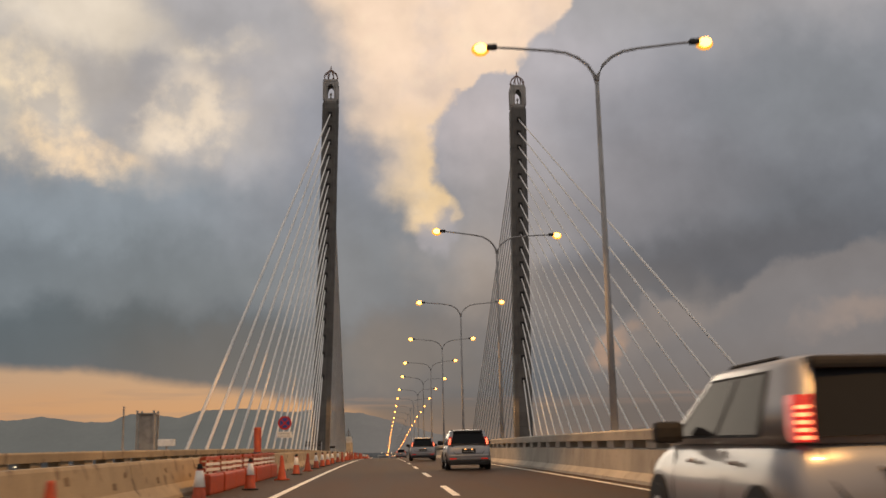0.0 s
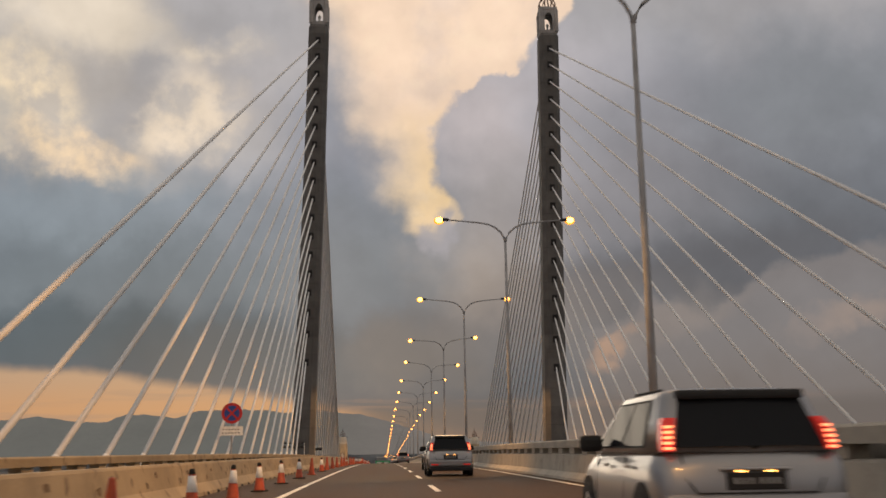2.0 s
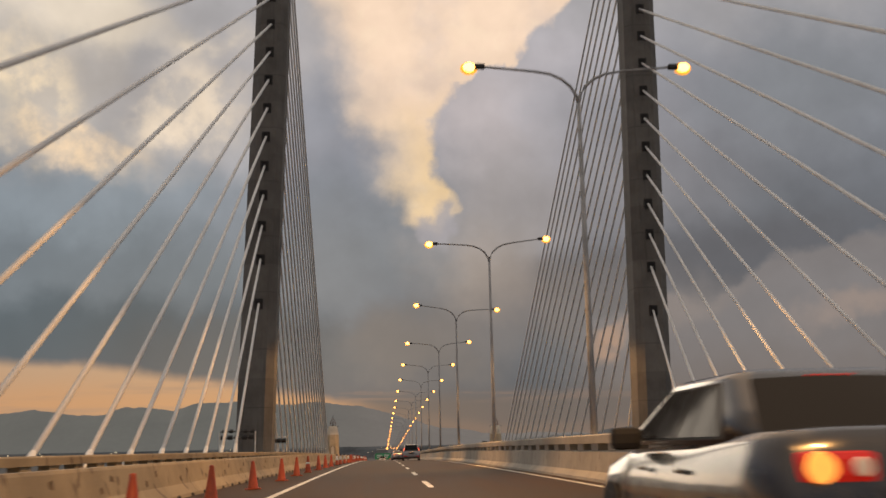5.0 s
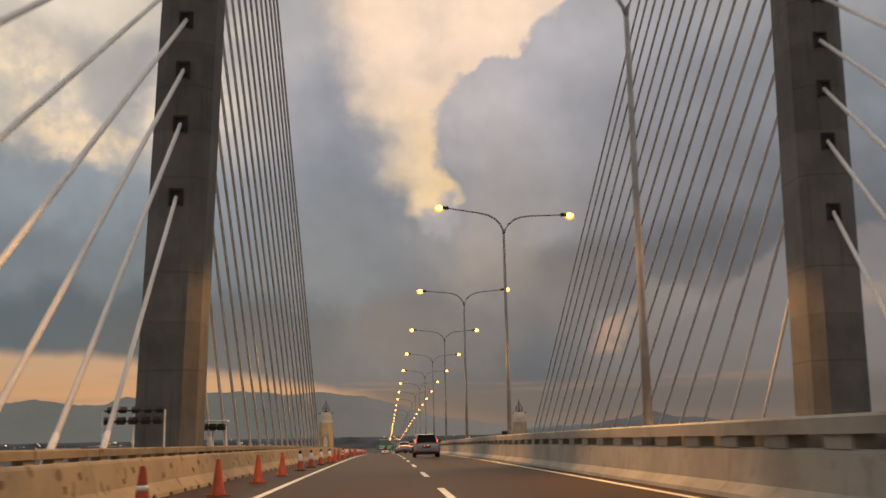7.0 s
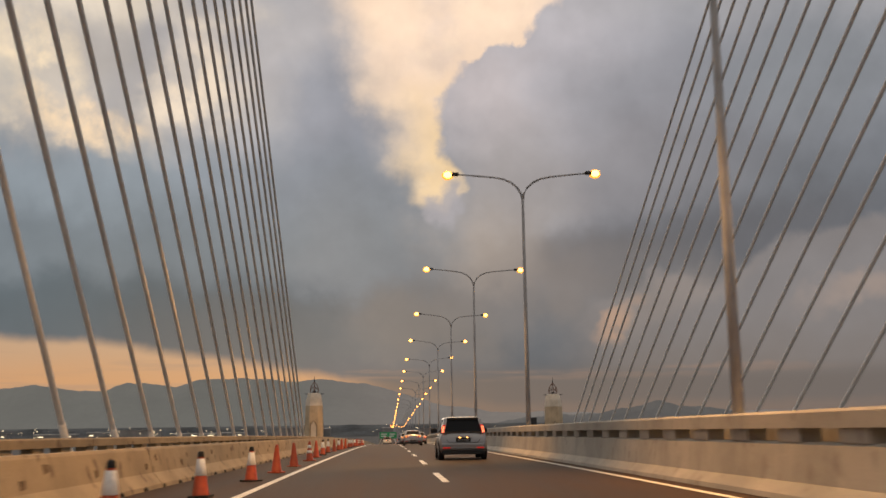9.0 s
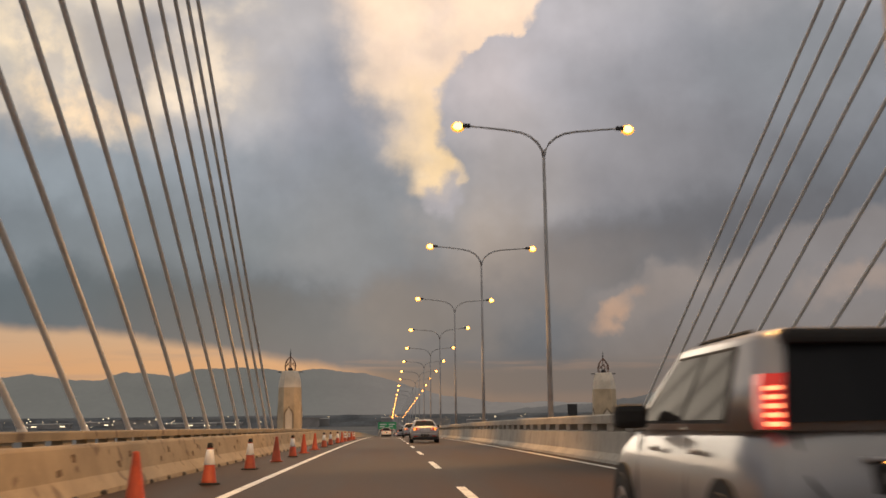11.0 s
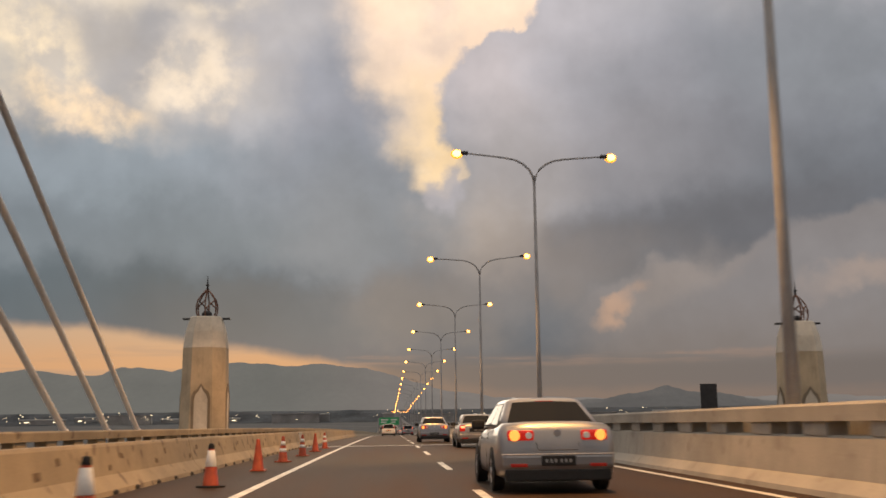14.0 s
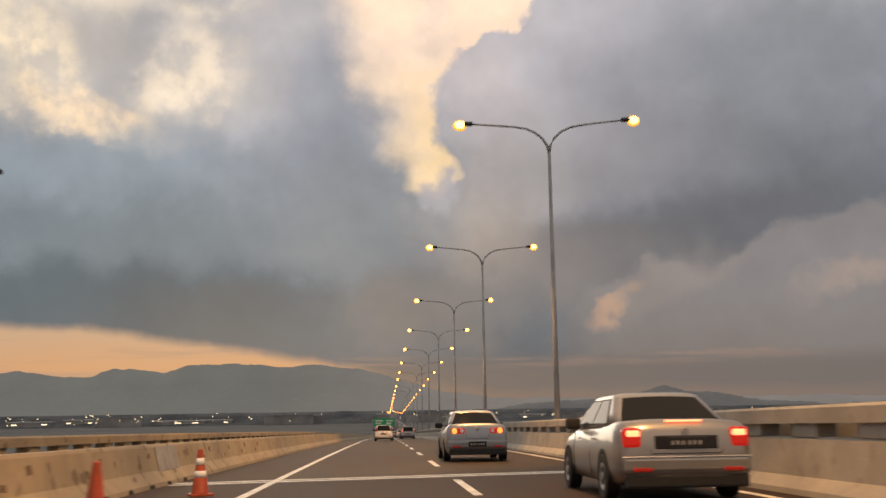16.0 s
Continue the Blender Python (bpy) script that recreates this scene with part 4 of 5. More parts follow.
models = {s: cone(s) for s in "PWBN"}
random.seed(11)
used = set()
CONES = ((-1.5, "W"), (5.5, "P"), (13.4, "W"), (20.5, "W"), (27.5, "P"), (33.5, "W"), (39.0, "P"), (44.2, "W"), (49.0, "W"), (53.5, "W"), (59.8, "W"), (66.5, "W"), (73.2, "P"),
         (81.0, "W"), (87.3, "P"), (93.8, "P"), (100.4, "P"), (107.5, "P"), (114.0, "P"), (120.2, "N"), (126.2, "P"), (132.8, "P"), (138.8, "P"), (144.3, "W"), (149.5, "W"),
         (154.7, "W"), (160.2, "W"), (165.0, "P"), (170.2, "P"), (176.8, "B"), (183.0, "P"), (188.8, "W"), (195.2, "W"), (200.7, "P"), (205.6, "W"), (210.6, "P"), (216.4, "P"),
         (222.4, "W"), (229.2, "W"), (236.3, "W"), (242.7, "P"), (248.5, "B"), (254.4, "B"), (260.8, "P"), (266.8, "B"))
for y, s in CONES:
    x = lerp([(0, -3.7), (120, -3.72), (140, -3.6), (160, -3.3), (175, -3.3), (195, -3.65), (270, -3.5)], y) + random.uniform(-0.04, 0.04)
    m = pose(x, y, deck(y), random.uniform(-1, 1), random.uniform(-1, 1), random.uniform(0, 360))
    if s in used:
        copy_thing(models[s], m)
    else:
        used.add(s)
        models[s].matrix_world = m @ Matrix.Scale(0.87, 4)


# ---- orange plastic road barrier beside the wall ----
def road_barrier():
    ob = thing("road_barrier", Matrix(), "orange slatted plastic road barrier with reflective strips", "road barrier", "orange road barriers")
    bm = bmesh.new()
    box(bm, -0.16, 0.16, 0.02, 1.96, 0.0, 0.44, 0.05)
    part("foot", bm, M["orange"], ob)
    for z in (0.49, 0.61, 0.73):
        bm = bmesh.new()
        box(bm, -0.05, 0.05, 0.03, 1.95, z, z + 0.085, 0.015)
        part("slat", bm, M["orange"], ob)
    for z in (0.49, 0.61):
        for a in (0.04, 1.0):
            bm = bmesh.new()
            box(bm, 0.052, 0.058, a, a + 0.94, z + 0.012, z + 0.074)
            part("reflective_strip", bm, M["sleeve"], ob, "white reflective strip")
    for yy in (0.06, 0.98, 1.88):
        bm = bmesh.new()
        box(bm, -0.09, -0.045, yy - 0.03, yy + 0.03, 0.42, 0.80, 0.01)
        part("upright", bm, M["orange"], ob)
    return ob


rb = road_barrier()
rb.matrix_world = pose(-4.42, 18.0, deck(18.0))
for i in range(1, 7):
    y = 18.0 + 2.0 * i
    copy_thing(rb, pose(-4.42 + 0.02 * math.sin(i * 2.1), y, deck(y), 0, 0, 0.6 * math.sin(i)))

post = thing("marker_post", pose(-5.24, 34.3, deck(34.3) + 0.768), "faded orange plastic marker post on the concrete barrier", "marker post")
bm = bmesh.new()
lathe(bm, [(0.15, 0.03), (0.14, 0.05), (0.14, 0.92), (0.13, 0.96), (0.05, 0.975)], 16)
part("body", bm, M["orange"], post, smooth=True)
bm = bmesh.new()
lathe(bm, [(0.2, 0), (0.2, 0.03), (0.15, 0.06)], 16)
part("base", bm, M["black"], post)

# ---- no-stopping sign ----
draw_at(BIG)
sign = thing("road_sign", pose(-11.58, 110.07, deck(110.07) - 0.1) @ Matrix.Scale(1.26, 4), "round red and blue no-stopping sign above white plate", "road sign")
bm = bmesh.new()
tube(bm, [(0, 0.06, 0.0), (0, 0.06, 3.7)], 0.045, 10)
part("post", bm, M["steel"], sign)
bm = bmesh.new()
r = bmesh.ops.create_cone(bm, segments=40, radius1=0.6, radius2=0.6, depth=0.02, cap_ends=True, matrix=pose(0, 0, 3.2, 90, 0, 0))
disc = part("disc", bm, M["red"], sign, "red rimmed disc")
bm = bmesh.new()
bmesh.ops.create_cone(bm, segments=40, radius1=0.44, radius2=0.44, depth=0.02, cap_ends=True, matrix=pose(0, -0.006, 3.2, 90, 0, 0))
part("field", bm, M["blue"], disc, "blue field")
for a in (45, -45):
    bm = bmesh.new()
    box(bm, -0.46, 0.46, -0.022, -0.010, -0.055, 0.055)
    part("bar", bm, M["red"], disc, m=pose(0, 0.0 if a > 0 else -0.001, 3.2, 0, a, 0))
bm = bmesh.new()
box(bm, -0.66, 0.66, -0.01, 0.01, 1.92, 2.44, 0.004)
pl = part("plate", bm, M["white"], sign, "white plate with two lines of small lettering")
for z, w in ((2.26, 0.5), (2.06, 0.55)):
    for i in range(6):
        bm = bmesh.new()
        x = -w + i * 2 * w / 6
        box(bm, x, x + 2 * w / 6 * 0.6, -0.014, -0.0105, z - 0.03, z + 0.03)
        part("lettering_bar", bm, M["steel_cabinet"], pl)

# ---- back of a sign across the bridge ----
pn = thing("sign_board", pose(25.95, 361.5, deck(361.5)), "dark back of an upright sign board on posts", "sign board")
bm = bmesh.new()
box(bm, -0.7, 0.7, -0.03, 0.03, 1.75, 4.15, 0.01)
part("board", bm, M["dark"], pn)
for s in (-0.45, 0.45):
    bm = bmesh.new()
    box(bm, s - 0.04, s + 0.04, 0.03, 0.1, -0.6, 4.05)
    part("post", bm, M["steel"], pn)
bm = bmesh.new()
along(bm, [(23.9, -0.1), (23.9, -0.7), (27.4, -0.7), (27.4, -0.1)], [352.5, 357, 361, 366, 372])
tagged(part("ledge", bm, M["deck"]), "concrete ledge beyond the parapet", "ledge", kind="structure")

# ---- service equipment on the bridge edge ----
mast = thing("service_mast", pose(-13.3, 45.6, deck(45.6) - 0.1), "slim grey steel service mast on the bridge edge", "mast")
bm = bmesh.new()
tube(bm, [(0, 0, 0), (0, 0, 3.2)], [0.06, 0.045], 8)
part("pole", bm, M["grey_steel"], mast)
cage = thing("equipment_cage", pose(-12.9, 49.0, deck(49.0) - 0.1), "grey mesh equipment cage on the bridge edge", "cage")
for sx in (-0.42, 0.42):
    for sy in (-0.5, 0.5):
        bm = bmesh.new()
        box(bm, sx - 0.05, sx + 0.05, sy - 0.05, sy + 0.05, 0, 3.1)
        part("corner_post", bm, M["grey_steel"], cage)
bm = bmesh.new()
box(bm, -0.36, 0.36, -0.42, 0.42, 0.1, 2.9, 0.04)
part("cabinet", bm, M["grey_steel"], cage)
bm = bmesh.new()
box(bm, -0.48, 0.48, -0.56, 0.56, 2.9, 2.97)
part("roof", bm, M["grey_steel"], cage)
cab = thing("junction_box", pose(-11.6, 47.6, deck(47.6) - 0.1), "white junction box on a short stand", "junction box")
bm = bmesh.new()
box(bm, -0.42, 0.42, -0.15, 0.15, 1.25, 1.6, 0.03)
part("box", bm, M["white"], cab)
bm = bmesh.new()
tube(bm, [(0, 0, 0), (0, 0, 1.27)], 0.05, 8)
part("stand", bm, M["steel"], cab)


def floodlight_rack(x0, x1, y, n, label, rows=((2.4, 1.0), (2.98, 0.8))):
    ob = thing("floodlight_rack", pose(0, y, deck(y)), label, "floodlights", "floodlight racks at the pylons")
    for z in [r[0] - 0.04 for r in rows]:
        bm = bmesh.new()
        tube(bm, [(x0, 0, z), (x1, 0, z)], 0.05, 6)
        part("rail", bm, M["dark"], ob)
    for x in (x0, (x0 + x1) / 2, x1):
        bm = bmesh.new()
        tube(bm, [(x, 0, -0.2), (x, 0, rows[-1][0])], 0.06, 6)
        part("upright", bm, M["white"], ob)
    for i in range(n):
        x = x0 + (x1 - x0) * (i + 0.5) / n
        for z, s in rows:
            bm = bmesh.new()
            box(bm, -0.24 * s, 0.24 * s, -0.16, 0.16, -0.15 * s, 0.15 * s, 0.04)
            part("floodlight", bm, M["dark"], ob, "", pose(x + (0.1 if z > 2.5 else 0), -0.15, z, 35 + 6 * math.sin(i * 3.0), 0, 8 * math.cos(i * 2.0)))
    return ob


floodlight_rack(-15.6, -12.3, 190.6, 5, "row of dark floodlights on a steel rack at the pylon")
rack = floodlight_rack(-11.55, -10.0, 197.2, 3, "three dark floodlights under a white plate on a steel rack", ((2.1, 1.0),))
bm = bmesh.new()
box(bm, -11.75, -9.85, -0.3, 0.3, 2.42, 2.52, 0.03)
part("cover_plate", bm, M["white"], rack, "white cover plate")
bm = bmesh.new()
along(bm, [(-16.2, -0.1), (-16.2, -0.7), (-13.6, -0.7), (-13.6, -0.1)], [188.0, 191, 194, 198.5])
tagged(part("pylon_ledge", bm, M["deck"]), "concrete ledge round the pylon", "ledge", kind="structure")

# ---- green direction sign far along the road ----
gy = 900.0
gan = thing("sign_gantry", pose(0, gy, deck(gy)), "green direction sign on a gantry over the road", "sign gantry")
for x in (-7.2, 6.2):
    bm = bmesh.new()
    tube(bm, [(x, 0, -0.6), (x, 0, 9.6)], 0.25, 8)
    part("column", bm, M["steel"], gan)
bm = bmesh.new()
tube(bm, [(-7.2, 0, 9.4), (6.2, 0, 9.4)], 0.22, 8)
part("beam", bm, M["steel"], gan)
bm = bmesh.new()
box(bm, -6.6, 5.2, -0.45, -0.3, 5.6, 10.0)
gb = part("panel", bm, M["green"], gan, "green panel with white lettering bars")
for i, (x, z, w) in enumerate(((-5.6, 8.6, 4.2), (-5.6, 7.2, 3.2), (0.4, 8.6, 3.8), (0.4, 7.2, 2.8))):
    bm = bmesh.new()
    box(bm, x, x + w, -0.50, -0.46, z - 0.35, z + 0.35)
    part("lettering_bar", bm, M["white"], gb)


# ---- cars ----
draw_at(1.0)


def body_ring(y, hw, z0, z1):
    h = z1 - z0
    half = [(0.0, z0), (hw * 0.82, z0), (hw * 0.95, z0 + 0.06 * h), (hw * 0.995, z0 + 0.25 * h), (hw, z0 + 0.5 * h), (hw * 0.985, z0 + 0.74 * h),
            (hw * 0.945, z0 + 0.90 * h), (hw * 0.87, z0 + 0.985 * h), (hw * 0.5, z1 + 0.015)]
    pts = half + [(0.0, z1 + 0.02)] + [(-x, z) for x, z in reversed(half[1:])]
    return [(x, y, z) for x, z in pts]


def cabin_ring(z, hw, y0, y1, r):
    pts = []
    for cx, cy, a0 in ((hw - r, y1 - r, 0), (-hw + r, y1 - r, 90), (-hw + r, y0 + r, 180), (hw - r, y0 + r, 270)):
        for k in range(4):
            a = radians(a0 + 30 * k)
            pts.append((cx + r * math.cos(a), cy + r * math.sin(a), z))
    return pts


def panel(bm, corners, n=4, bow=0.0):
    """Curved quad, from four corners in order, pushed outwards in its middle."""
    a, b, c, d = [Vector(p) for p in corners]
    nrm = (b - a).cross(d - a).normalized()
    g = [[bm.verts.new((a * (1 - i / n) + b * (i / n)) * (1 - j / n) + (d * (1 - i / n) + c * (i / n)) * (j / n) + nrm * bow * (1 - (2 * i / n - 1) ** 2)) for i in range(n + 1)] for j in range(n + 1)]
    for j in range(n):
        for i in range(n):
            bm.faces.new((g[j][i], g[j][i + 1], g[j + 1][i + 1], g[j + 1][i]))


def car(m, paint, label, shape, lit=True, corner=False):
    """shape: 'hatch' or 'sedan', the latter with round or corner lamps. Rear bumper at the origin, nose towards +y."""
    ob = thing("car", m, label, "car", "cars on the bridge")
    if shape == "hatch":
        st = ((0.0, 0.74, 0.36, 0.62), (0.04, 0.81, 0.28, 0.80), (0.12, 0.835, 0.24, 0.95), (0.45, 0.845, 0.21, 0.98), (1.3, 0.85, 0.2, 0.97), (2.5, 0.85, 0.2, 0.95),
              (2.95, 0.84, 0.2, 0.93), (3.35, 0.81, 0.22, 0.85), (3.65, 0.74, 0.27, 0.72), (3.75, 0.6, 0.34, 0.6))
        cb, ct, zb, zt = (0.80, 0.09, 3.0), (0.665, 0.36, 2.02), 0.94, 1.52
        wheels, L = (0.62, 3.02), 3.75
    else:
        st = ((0.0, 0.78, 0.36, 0.62), (0.05, 0.85, 0.28, 0.90), (0.12, 0.88, 0.25, 1.03), (0.5, 0.905, 0.2, 1.06), (1.5, 0.91, 0.2, 1.0), (2.9, 0.91, 0.2, 0.97),
              (3.4, 0.90, 0.2, 0.95), (4.1, 0.87, 0.22, 0.86), (4.6, 0.8, 0.27, 0.72), (4.75, 0.64, 0.34, 0.6))
        cb, ct, zb, zt = (0.82, 0.62, 3.65), (0.62, 1.32, 2.75), 0.98, 1.47
        wheels, L = (1.0, 3.72), 4.75
    bm = bmesh.new()
    loft(bm, [body_ring(*s) for s in st])
    part("body", bm, paint, ob, smooth=True)

    def cab_at(s):
        return [b + (t - b) * s for b, t in zip(cb, ct)] + [zb + (zt - 0.06 - zb) * s]
    bm = bmesh.new()
    secs = []
    for s in (0.0, 0.5, 0.93, 1.0):
        hw, y0, y1, z = cab_at(s)
        secs.append(cabin_ring(z, hw, y0, y1, 0.16))
    hw, y0, y1, z = cab_at(1.0)
    for k, dz in ((0.06, 0.03), (0.16, 0.05), (0.34, 0.06)):
        secs.append(cabin_ring(z + dz, hw - k, y0 + k, y1 - k, 0.14))
    loft(bm, secs)
    part("cabin", bm, paint, ob, smooth=True)
    # glazing, set just proud of the cabin
    e = 0.012

    def rear_pt(u, s):
        hw, y0, y1, z = cab_at(s)
        return (u * (hw - (0.125 if shape == "hatch" else 0.10)), y0 - e, z)
    bm = bmesh.new()
    panel(bm, (rear_pt(-1, 0.08), rear_pt(1, 0.08), rear_pt(1, 0.94), rear_pt(-1, 0.94)), 4, 0.02)
    part("rear_window", bm, M["glass"], ob, "dark tinted rear window", smooth=True)
    for s in (-1, 1):
        for f0, f1 in ((0.20, 0.50), (0.53, 0.88)) if shape == "hatch" else ((0.14, 0.47), (0.50, 0.88)):
            bm = bmesh.new()

            def side_pt(f, q):
                hw, y0, y1, z = cab_at(q)
                return (s * (hw + e), y0 + 0.05 + f * (y1 - y0 - 0.1), z)
            pts = [side_pt(f0, 0.12), side_pt(f1, 0.12), side_pt(f1, 0.88), side_pt(f0, 0.88)]
            panel(bm, pts if s > 0 else pts[::-1], 2)
            part("side_window", bm, M["glass"], ob, "dark side window")
        def band_pt(f, q):
            hw, y0, y1, z = cab_at(q)
            return (s * (hw + 0.005), y0 + 0.05 + f * (y1 - y0 - 0.1), z)
        fr = 0.18 if shape == "hatch" else 0.11
        pts = [band_pt(fr, 0.08), band_pt(0.93, 0.08), band_pt(0.90, 0.92), band_pt(fr, 0.92)]
        bm = bmesh.new()
        panel(bm, pts if s > 0 else pts[::-1], 2)
        part("window_surround", bm, M["black"], ob, "black window surround and door pillar")
        for f in (0.30, 0.62):
            hw, y0, y1, z = cab_at(0.0)
            bm = bmesh.new()
            yy = y0 + f * (y1 - y0)
            box(bm, s * (st[4][1] + 0.012) - 0.014, s * (st[4][1] + 0.012) + 0.014, yy, yy + 0.17, 0.80, 0.835, 0.01)
            part("door_handle", bm, paint, ob)
        for yy in (cb[1] + 0.42 * (cb[2] - cb[1]), cb[1] + 0.85 * (cb[2] - cb[1])):
            bm = bmesh.new()
            tube(bm, [(s * (st[4][1] * 0.955), yy, 0.90), (s * (st[4][1] + 0.001), yy, 0.58), (s * (st[4][1] * 0.985), yy, 0.30)], 0.006, 5)
            part("door_seam", bm, M["black"], ob)
        if shape == "hatch":
            bm = bmesh.new()
            tube(bm, [(s * 0.57, 0.70, zt - 0.05), (s * 0.57, 0.78, zt - 0.012), (s * 0.57, 1.72, zt - 0.012), (s * 0.57, 1.84, zt - 0.05)], 0.014, 6)
            part("roof_rail", bm, M["black"], ob, "black roof rail")
        bm = bmesh.new()
        box(bm, s * 0.95 - 0.12, s * 0.95 + 0.12, cb[2] - 0.80, cb[2] - 0.66, 0.95, 1.12, 0.05)
        part("wing_mirror", bm, M["black"], ob, "dark wing mirror")
        for y in wheels:
            hwid = st[4][1]
            bm = bmesh.new()
            bmesh.ops.create_cone(bm, segments=24, radius1=0.345, radius2=0.345, depth=0.02, cap_ends=True, matrix=pose(s * (hwid - 0.004), y, 0.34, 0, 90, 0))
            part("wheel_arch", bm, M["black"], ob)
            bm = bmesh.new()
            lathe(bm, [(0.16, -0.1), (0.29, -0.1), (0.31, -0.07), (0.31, 0.07), (0.29, 0.1), (0.2, 0.1), (0.19, 0.08)], 24)
            wh = part("wheel", bm, M["black"], ob, "black tyre", pose(s * (hwid - 0.08), y, 0.31, 0, 90 * s, 0), smooth=False)
            bm = bmesh.new()
            lathe(bm, [(0.19, 0.06), (0.2, 0.09), (0.17, 0.095), (0.06, 0.07), (0.05, 0.1), (0.0, 0.1)], 20)
            part("rim", bm, M["rim"], wh)
        # lamps
        bm = bmesh.new()
        if shape == "hatch":
            loft(bm, [[(s * (x + dx), y + dy, z) for dx, dy in ((-0.055, 0.0), (0.025, 0.012), (0.05, 0.05), (0.05, 0.16), (-0.055, 0.16))] for x, y, z in ((0.728, 0.070, 0.95), (0.722, 0.090, 1.04), (0.70, 0.14, 1.18), (0.672, 0.19, 1.24))])
            tl = part("tail_light", bm, M["tail" if lit else "reflector"], ob, "tall lit red tail light")
            for i in range(5):
                bm = bmesh.new()
                z = 0.965 + 0.046 * i
                x, y = 0.722 - 0.022 * max(0, i - 1.5) / 2.5, 0.058 + 0.3 * (z - 0.90) + (0.14 * max(0.0, z - 1.04))
                box(bm, s * x - 0.042, s * x + 0.042, y - 0.016, y + 0.03, z, z + 0.024, 0.008)
                part("light_bar", bm, M["tail_core" if lit else "reflector"], tl, "glowing light bar" if lit else "")
        elif corner:
            box(bm, s * 0.715 - 0.125, s * 0.715 + 0.125, 0.005, 0.30, 0.70, 0.965, 0.05)
            tl = part("tail_light", bm, M["tail"], ob, "tall red corner tail light")
            bm = bmesh.new()
            box(bm, s * 0.705 - 0.095, s * 0.705 + 0.095, -0.006, 0.05, 0.845, 0.935, 0.03)
            part("bulb", bm, M["tail_core"], tl, "bright brake lamp")
        else:
            box(bm, s * 0.56 - 0.205, s * 0.56 + 0.205, 0.012, 0.22, 0.785, 0.945, 0.04)
            tl = part("tail_light", bm, M["tail" if lit else "reflector"], ob, "wide red tail light with round bulb")
            bm = bmesh.new()
            bmesh.ops.create_cone(bm, segments=20, radius1=0.082, radius2=0.075, depth=0.03, cap_ends=True, matrix=pose(s * 0.655, 0.005, 0.865, 90, 0, 0))
            part("bulb", bm, M["amber" if lit else "reflector"], tl, "round glowing amber bulb")
            bm = bmesh.new()
            bmesh.ops.create_cone(bm, segments=20, radius1=0.052, radius2=0.045, depth=0.03, cap_ends=True, matrix=pose(s * 0.44, 0.005, 0.865, 90, 0, 0))
            part("reversing_lamp", bm, M["white"], tl)
        bm = bmesh.new()
        box(bm, s * 0.6 - 0.13, s * 0.6 + 0.13, -0.036, 0.03, 0.40, 0.45, 0.008)
        # glow added to the bumper reflectors of lit hatchbacks
        part("reflector", bm, M["tail" if shape == "hatch" and lit else "reflector"], ob)
    # bumper, plate, trim
    bm = bmesh.new()
    wz = 0.80 if shape == "hatch" else 0.85
    box(bm, -wz, wz, -0.03, 0.2, 0.34 if shape == "hatch" else 0.37, 0.60, 0.06)
    part("bumper", bm, paint, ob)
    bm = bmesh.new()
    box(bm, -wz * 0.95, wz * 0.95, -0.015, 0.2, 0.19, 0.33 if shape == "hatch" else 0.36, 0.03)
    part("lower_valance", bm, M["black"], ob, "black lower valance")
    pz = 0.70 if shape == "hatch" else (0.765 if corner else 0.49)
    bm = bmesh.new()
    if corner:
        box(bm, -0.42, 0.42, 0.004, 0.08, 0.68, 0.86, 0.02)
        part("plate_recess", bm, M["plate"], ob, "dark plate recess")
        bm = bmesh.new()
    box(bm, -0.26, 0.26, -0.045 if shape == "sedan" and not corner else -0.006 if corner else -0.012, 0.06, pz - 0.075, pz + 0.075, 0.01)
    plate = part("number_plate", bm, M["plate"], ob, "black plate with pale bars")
    for i in range(6):
        bm = bmesh.new()
        yy = -0.010 if corner else -0.050 if shape == "sedan" else -0.017
        box(bm, -0.20 + i * 0.068 + (0.02 if i > 2 else 0), -0.20 + i * 0.068 + (0.055 if i > 2 else 0.035), yy, yy + 0.004, pz - 0.026, pz + 0.026)
        part("plate_bar", bm, M["plate_ink"], plate)
    if shape == "sedan":
        bm = bmesh.new()
        bmesh.ops.create_cone(bm, segments=20, radius1=0.06, radius2=0.055, depth=0.02, cap_ends=True, matrix=pose(0, 0.045, 0.90, 90, 0, 0))
        part("badge", bm, M["rim"], ob, "round chrome badge")
        bm = bmesh.new()
        tube(bm, [(-0.50, 0.02, 0.70), (-0.46, 0.0, 0.63), (0.46, 0.0, 0.63), (0.50, 0.02, 0.70)] if corner else [(-0.33, 0.02, 0.76), (-0.30, 0.005, 0.645), (0.30, 0.005, 0.645), (0.33, 0.02, 0.76)], 0.007, 5)
        part("boot_lid_seam", bm, M["black"], ob, "dark seam of the boot lid")
        bm = bmesh.new()
        if corner:
            box(bm, -0.24, 0.24, 0.085, 0.15, 1.035, 1.06, 0.008)
        else:
            box(bm, -0.15, 0.15, ct[1] - 0.05, ct[1] + 0.06, 1.385, 1.41, 0.006)
        part("third_brake_light", bm, M["tail_core" if corner else "reflector"], ob, "high red brake light")
        bm = bmesh.new()
        tube(bm, [(-0.86, -0.02, 0.585), (0.86, -0.02, 0.585)], 0.012, 6)
        part("chrome_strip", bm, M["rim"], ob)
    else:
        bm = bmesh.new()
        box(bm, -0.57, 0.57, 0.25, 0.50, 1.40, 1.485, 0.03)
        part("roof_spoiler", bm, M["black"], ob, "black roof spoiler")
        bm = bmesh.new()
        tube(bm, [(0.02, 0.09, 0.97), (0.24, 0.15, 1.06)], 0.012, 6)
        part("wiper", bm, M["black"], ob)
        bm = bmesh.new()
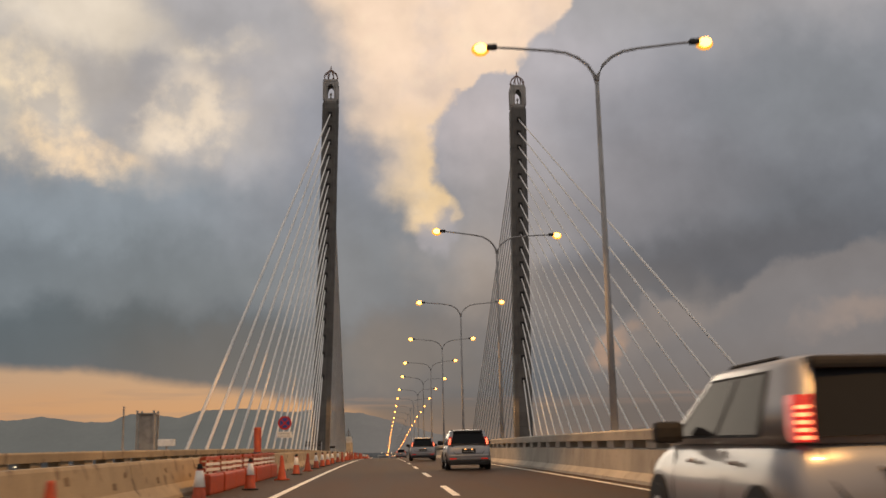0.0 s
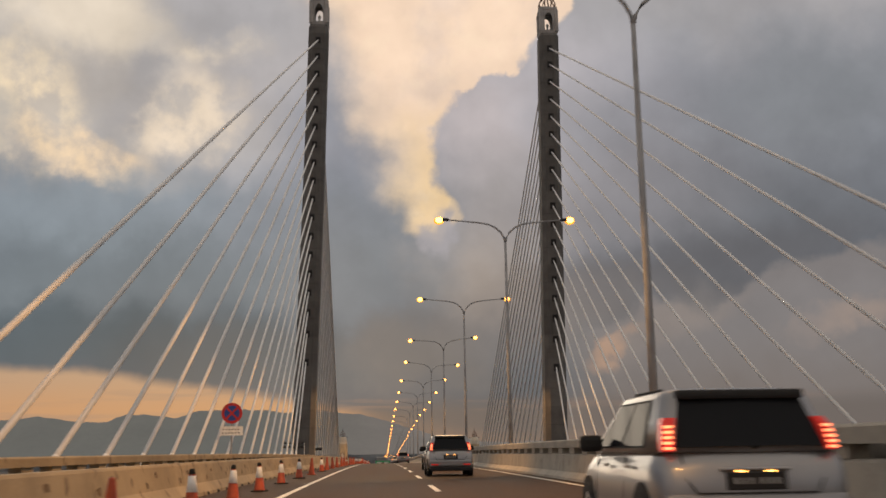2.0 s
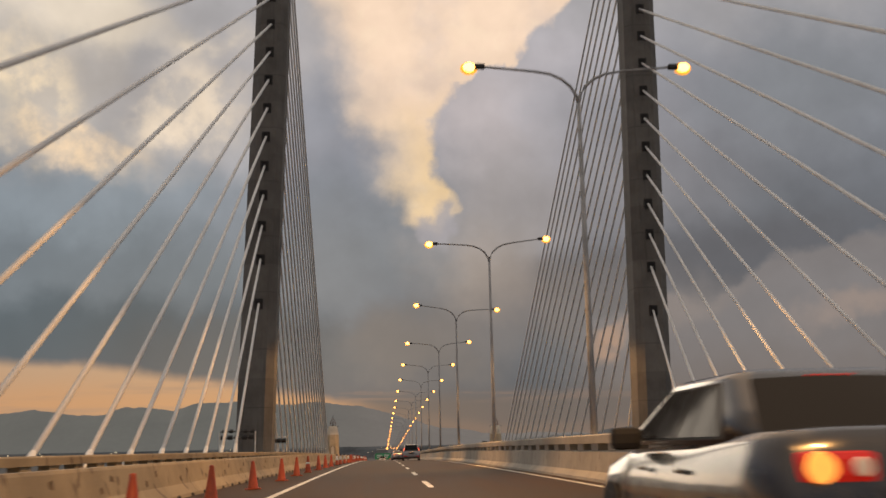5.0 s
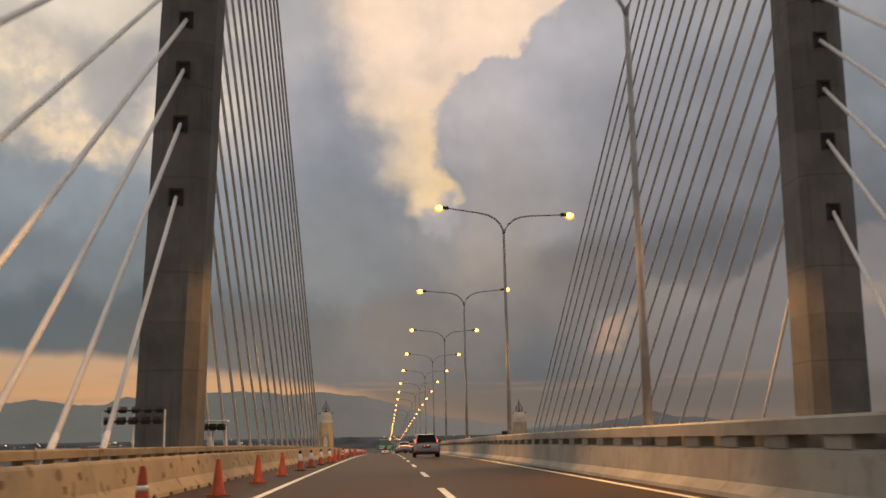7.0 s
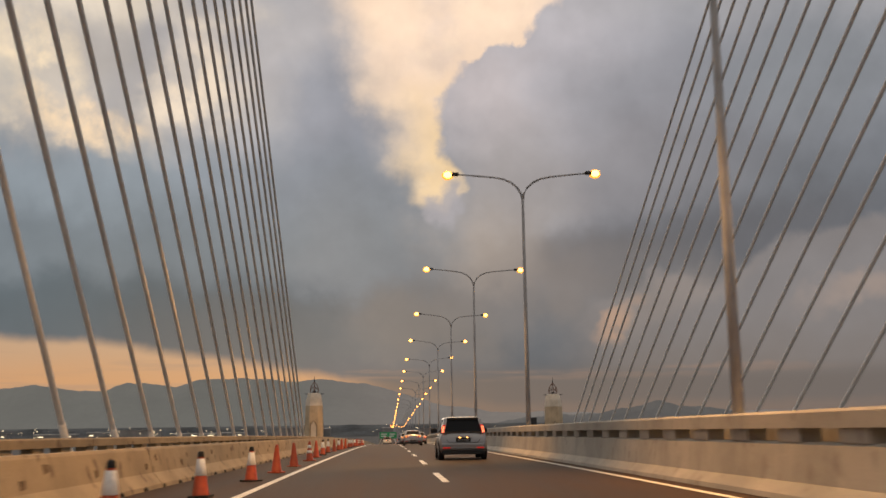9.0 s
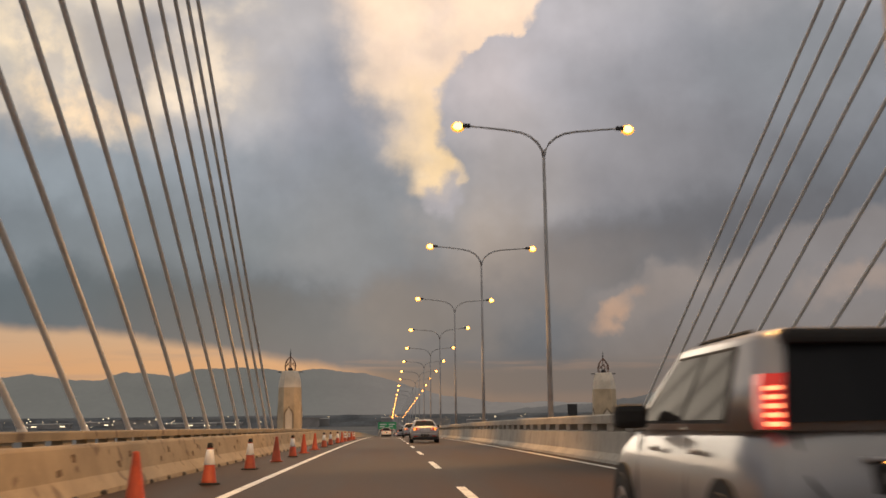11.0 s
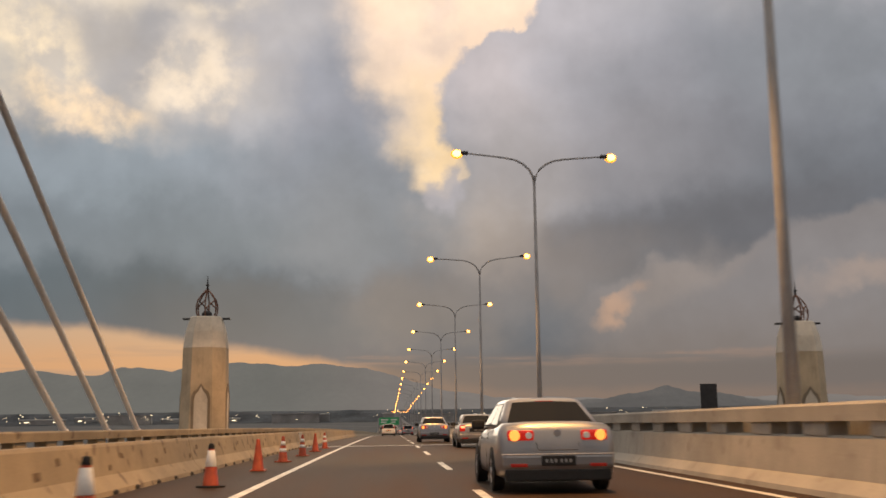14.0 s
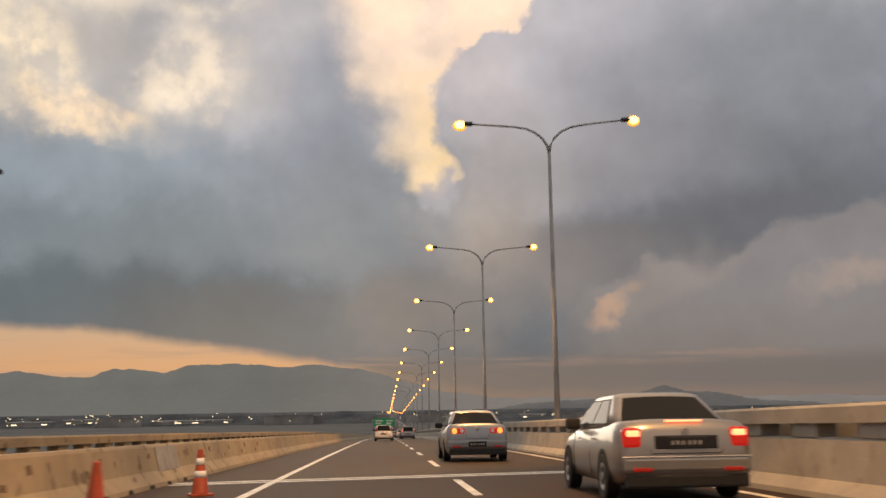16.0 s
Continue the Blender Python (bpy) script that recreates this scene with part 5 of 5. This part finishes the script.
        tube(bm, [(-0.62, 0.10, 0.93), (-0.60, 0.03, 0.72), (-0.52, -0.03, 0.60), (0.52, -0.03, 0.60), (0.60, 0.03, 0.72), (0.62, 0.10, 0.93)], 0.009, 5)
        part("tailgate_seam", bm, M["black"], ob, "dark seam of the tailgate")
        bm = bmesh.new()
        box(bm, -0.3, 0.3, 0.0, 0.05, 0.785, 0.81, 0.008)
        part("plate_lamp_bar", bm, M["rim"], ob)
        for sx in (-0.13, 0.13):
            bm = bmesh.new()
            box(bm, sx - 0.035, sx + 0.035, -0.006, 0.03, 0.765, 0.785, 0.006)
            part("plate_lamp", bm, M["lamp"], ob, "small lit plate lamp")
    return ob


def on_road(x, y, scale=1.0, turn=0.0):
    slope = math.degrees(math.atan2(deck(y + 2) - deck(y - 2), 4))
    return pose(x, y, deck(y) + 0.004, slope, 0, turn) @ Matrix.Scale(scale, 4)


car(on_road(2.75, 1.55, 1.02), M["silver"], "silver compact hatchback with lit red tail lights", "hatch")
car(on_road(2.68, 35.0), M["silver"], "silver compact hatchback with lit red tail lights", "hatch")
car(on_road(2.1, 66.0, 1.02), M["silver"], "silver compact hatchback with lit red tail lights", "hatch")
car(on_road(2.5, 78.0), M["black_paint"], "black saloon with red tail lights", "sedan")
car(on_road(2.4, 175.0, 1.02), M["silver"], "silver hatchback with red tail lights on the outer lane", "hatch")
car(on_road(1.93, 233.3, 0.96), M["silver"], "silver saloon with round lit tail lights", "sedan")
car(on_road(2.2, 280.6, 1.04), M["silver"], "silver saloon with round lit tail lights", "sedan")
car(on_road(3.38, 263.2, 1.0), M["grey_paint"], "warm silver saloon with braking lights beside the parapet", "sedan", True, True)
car(on_road(-0.63, 348.6, 1.0), M["white_paint"], "white hatchback far ahead on the inner lane", "hatch", False)
car(on_road(2.4, 380.0), M["silver"], "silver hatchback braking far ahead", "hatch")
car(on_road(2.7, 408.0), M["red_paint"], "dark red saloon in the far traffic queue", "sedan")
car(on_road(-0.8, 432.0), M["silver"], "silver saloon in the far traffic queue", "sedan")
car(on_road(2.5, 442.0), M["white_paint"], "white saloon in the far traffic queue", "sedan")
for x, y, paint, shape, lab in ((2.6, 477.0, "silver", "hatch", "silver hatchback in the far traffic queue"), (-0.7, 494.0, "red_paint", "hatch", "dark red hatchback in the far traffic queue"),
                                (2.5, 517.0, "grey_paint", "sedan", "pale saloon in the far traffic queue"), (2.6, 554.0, "black_paint", "sedan", "black saloon in the far traffic queue"),
                                (-0.8, 572.0, "white_paint", "hatch", "white hatchback in the far traffic queue")):
    car(on_road(x, y), M[paint], lab, shape)
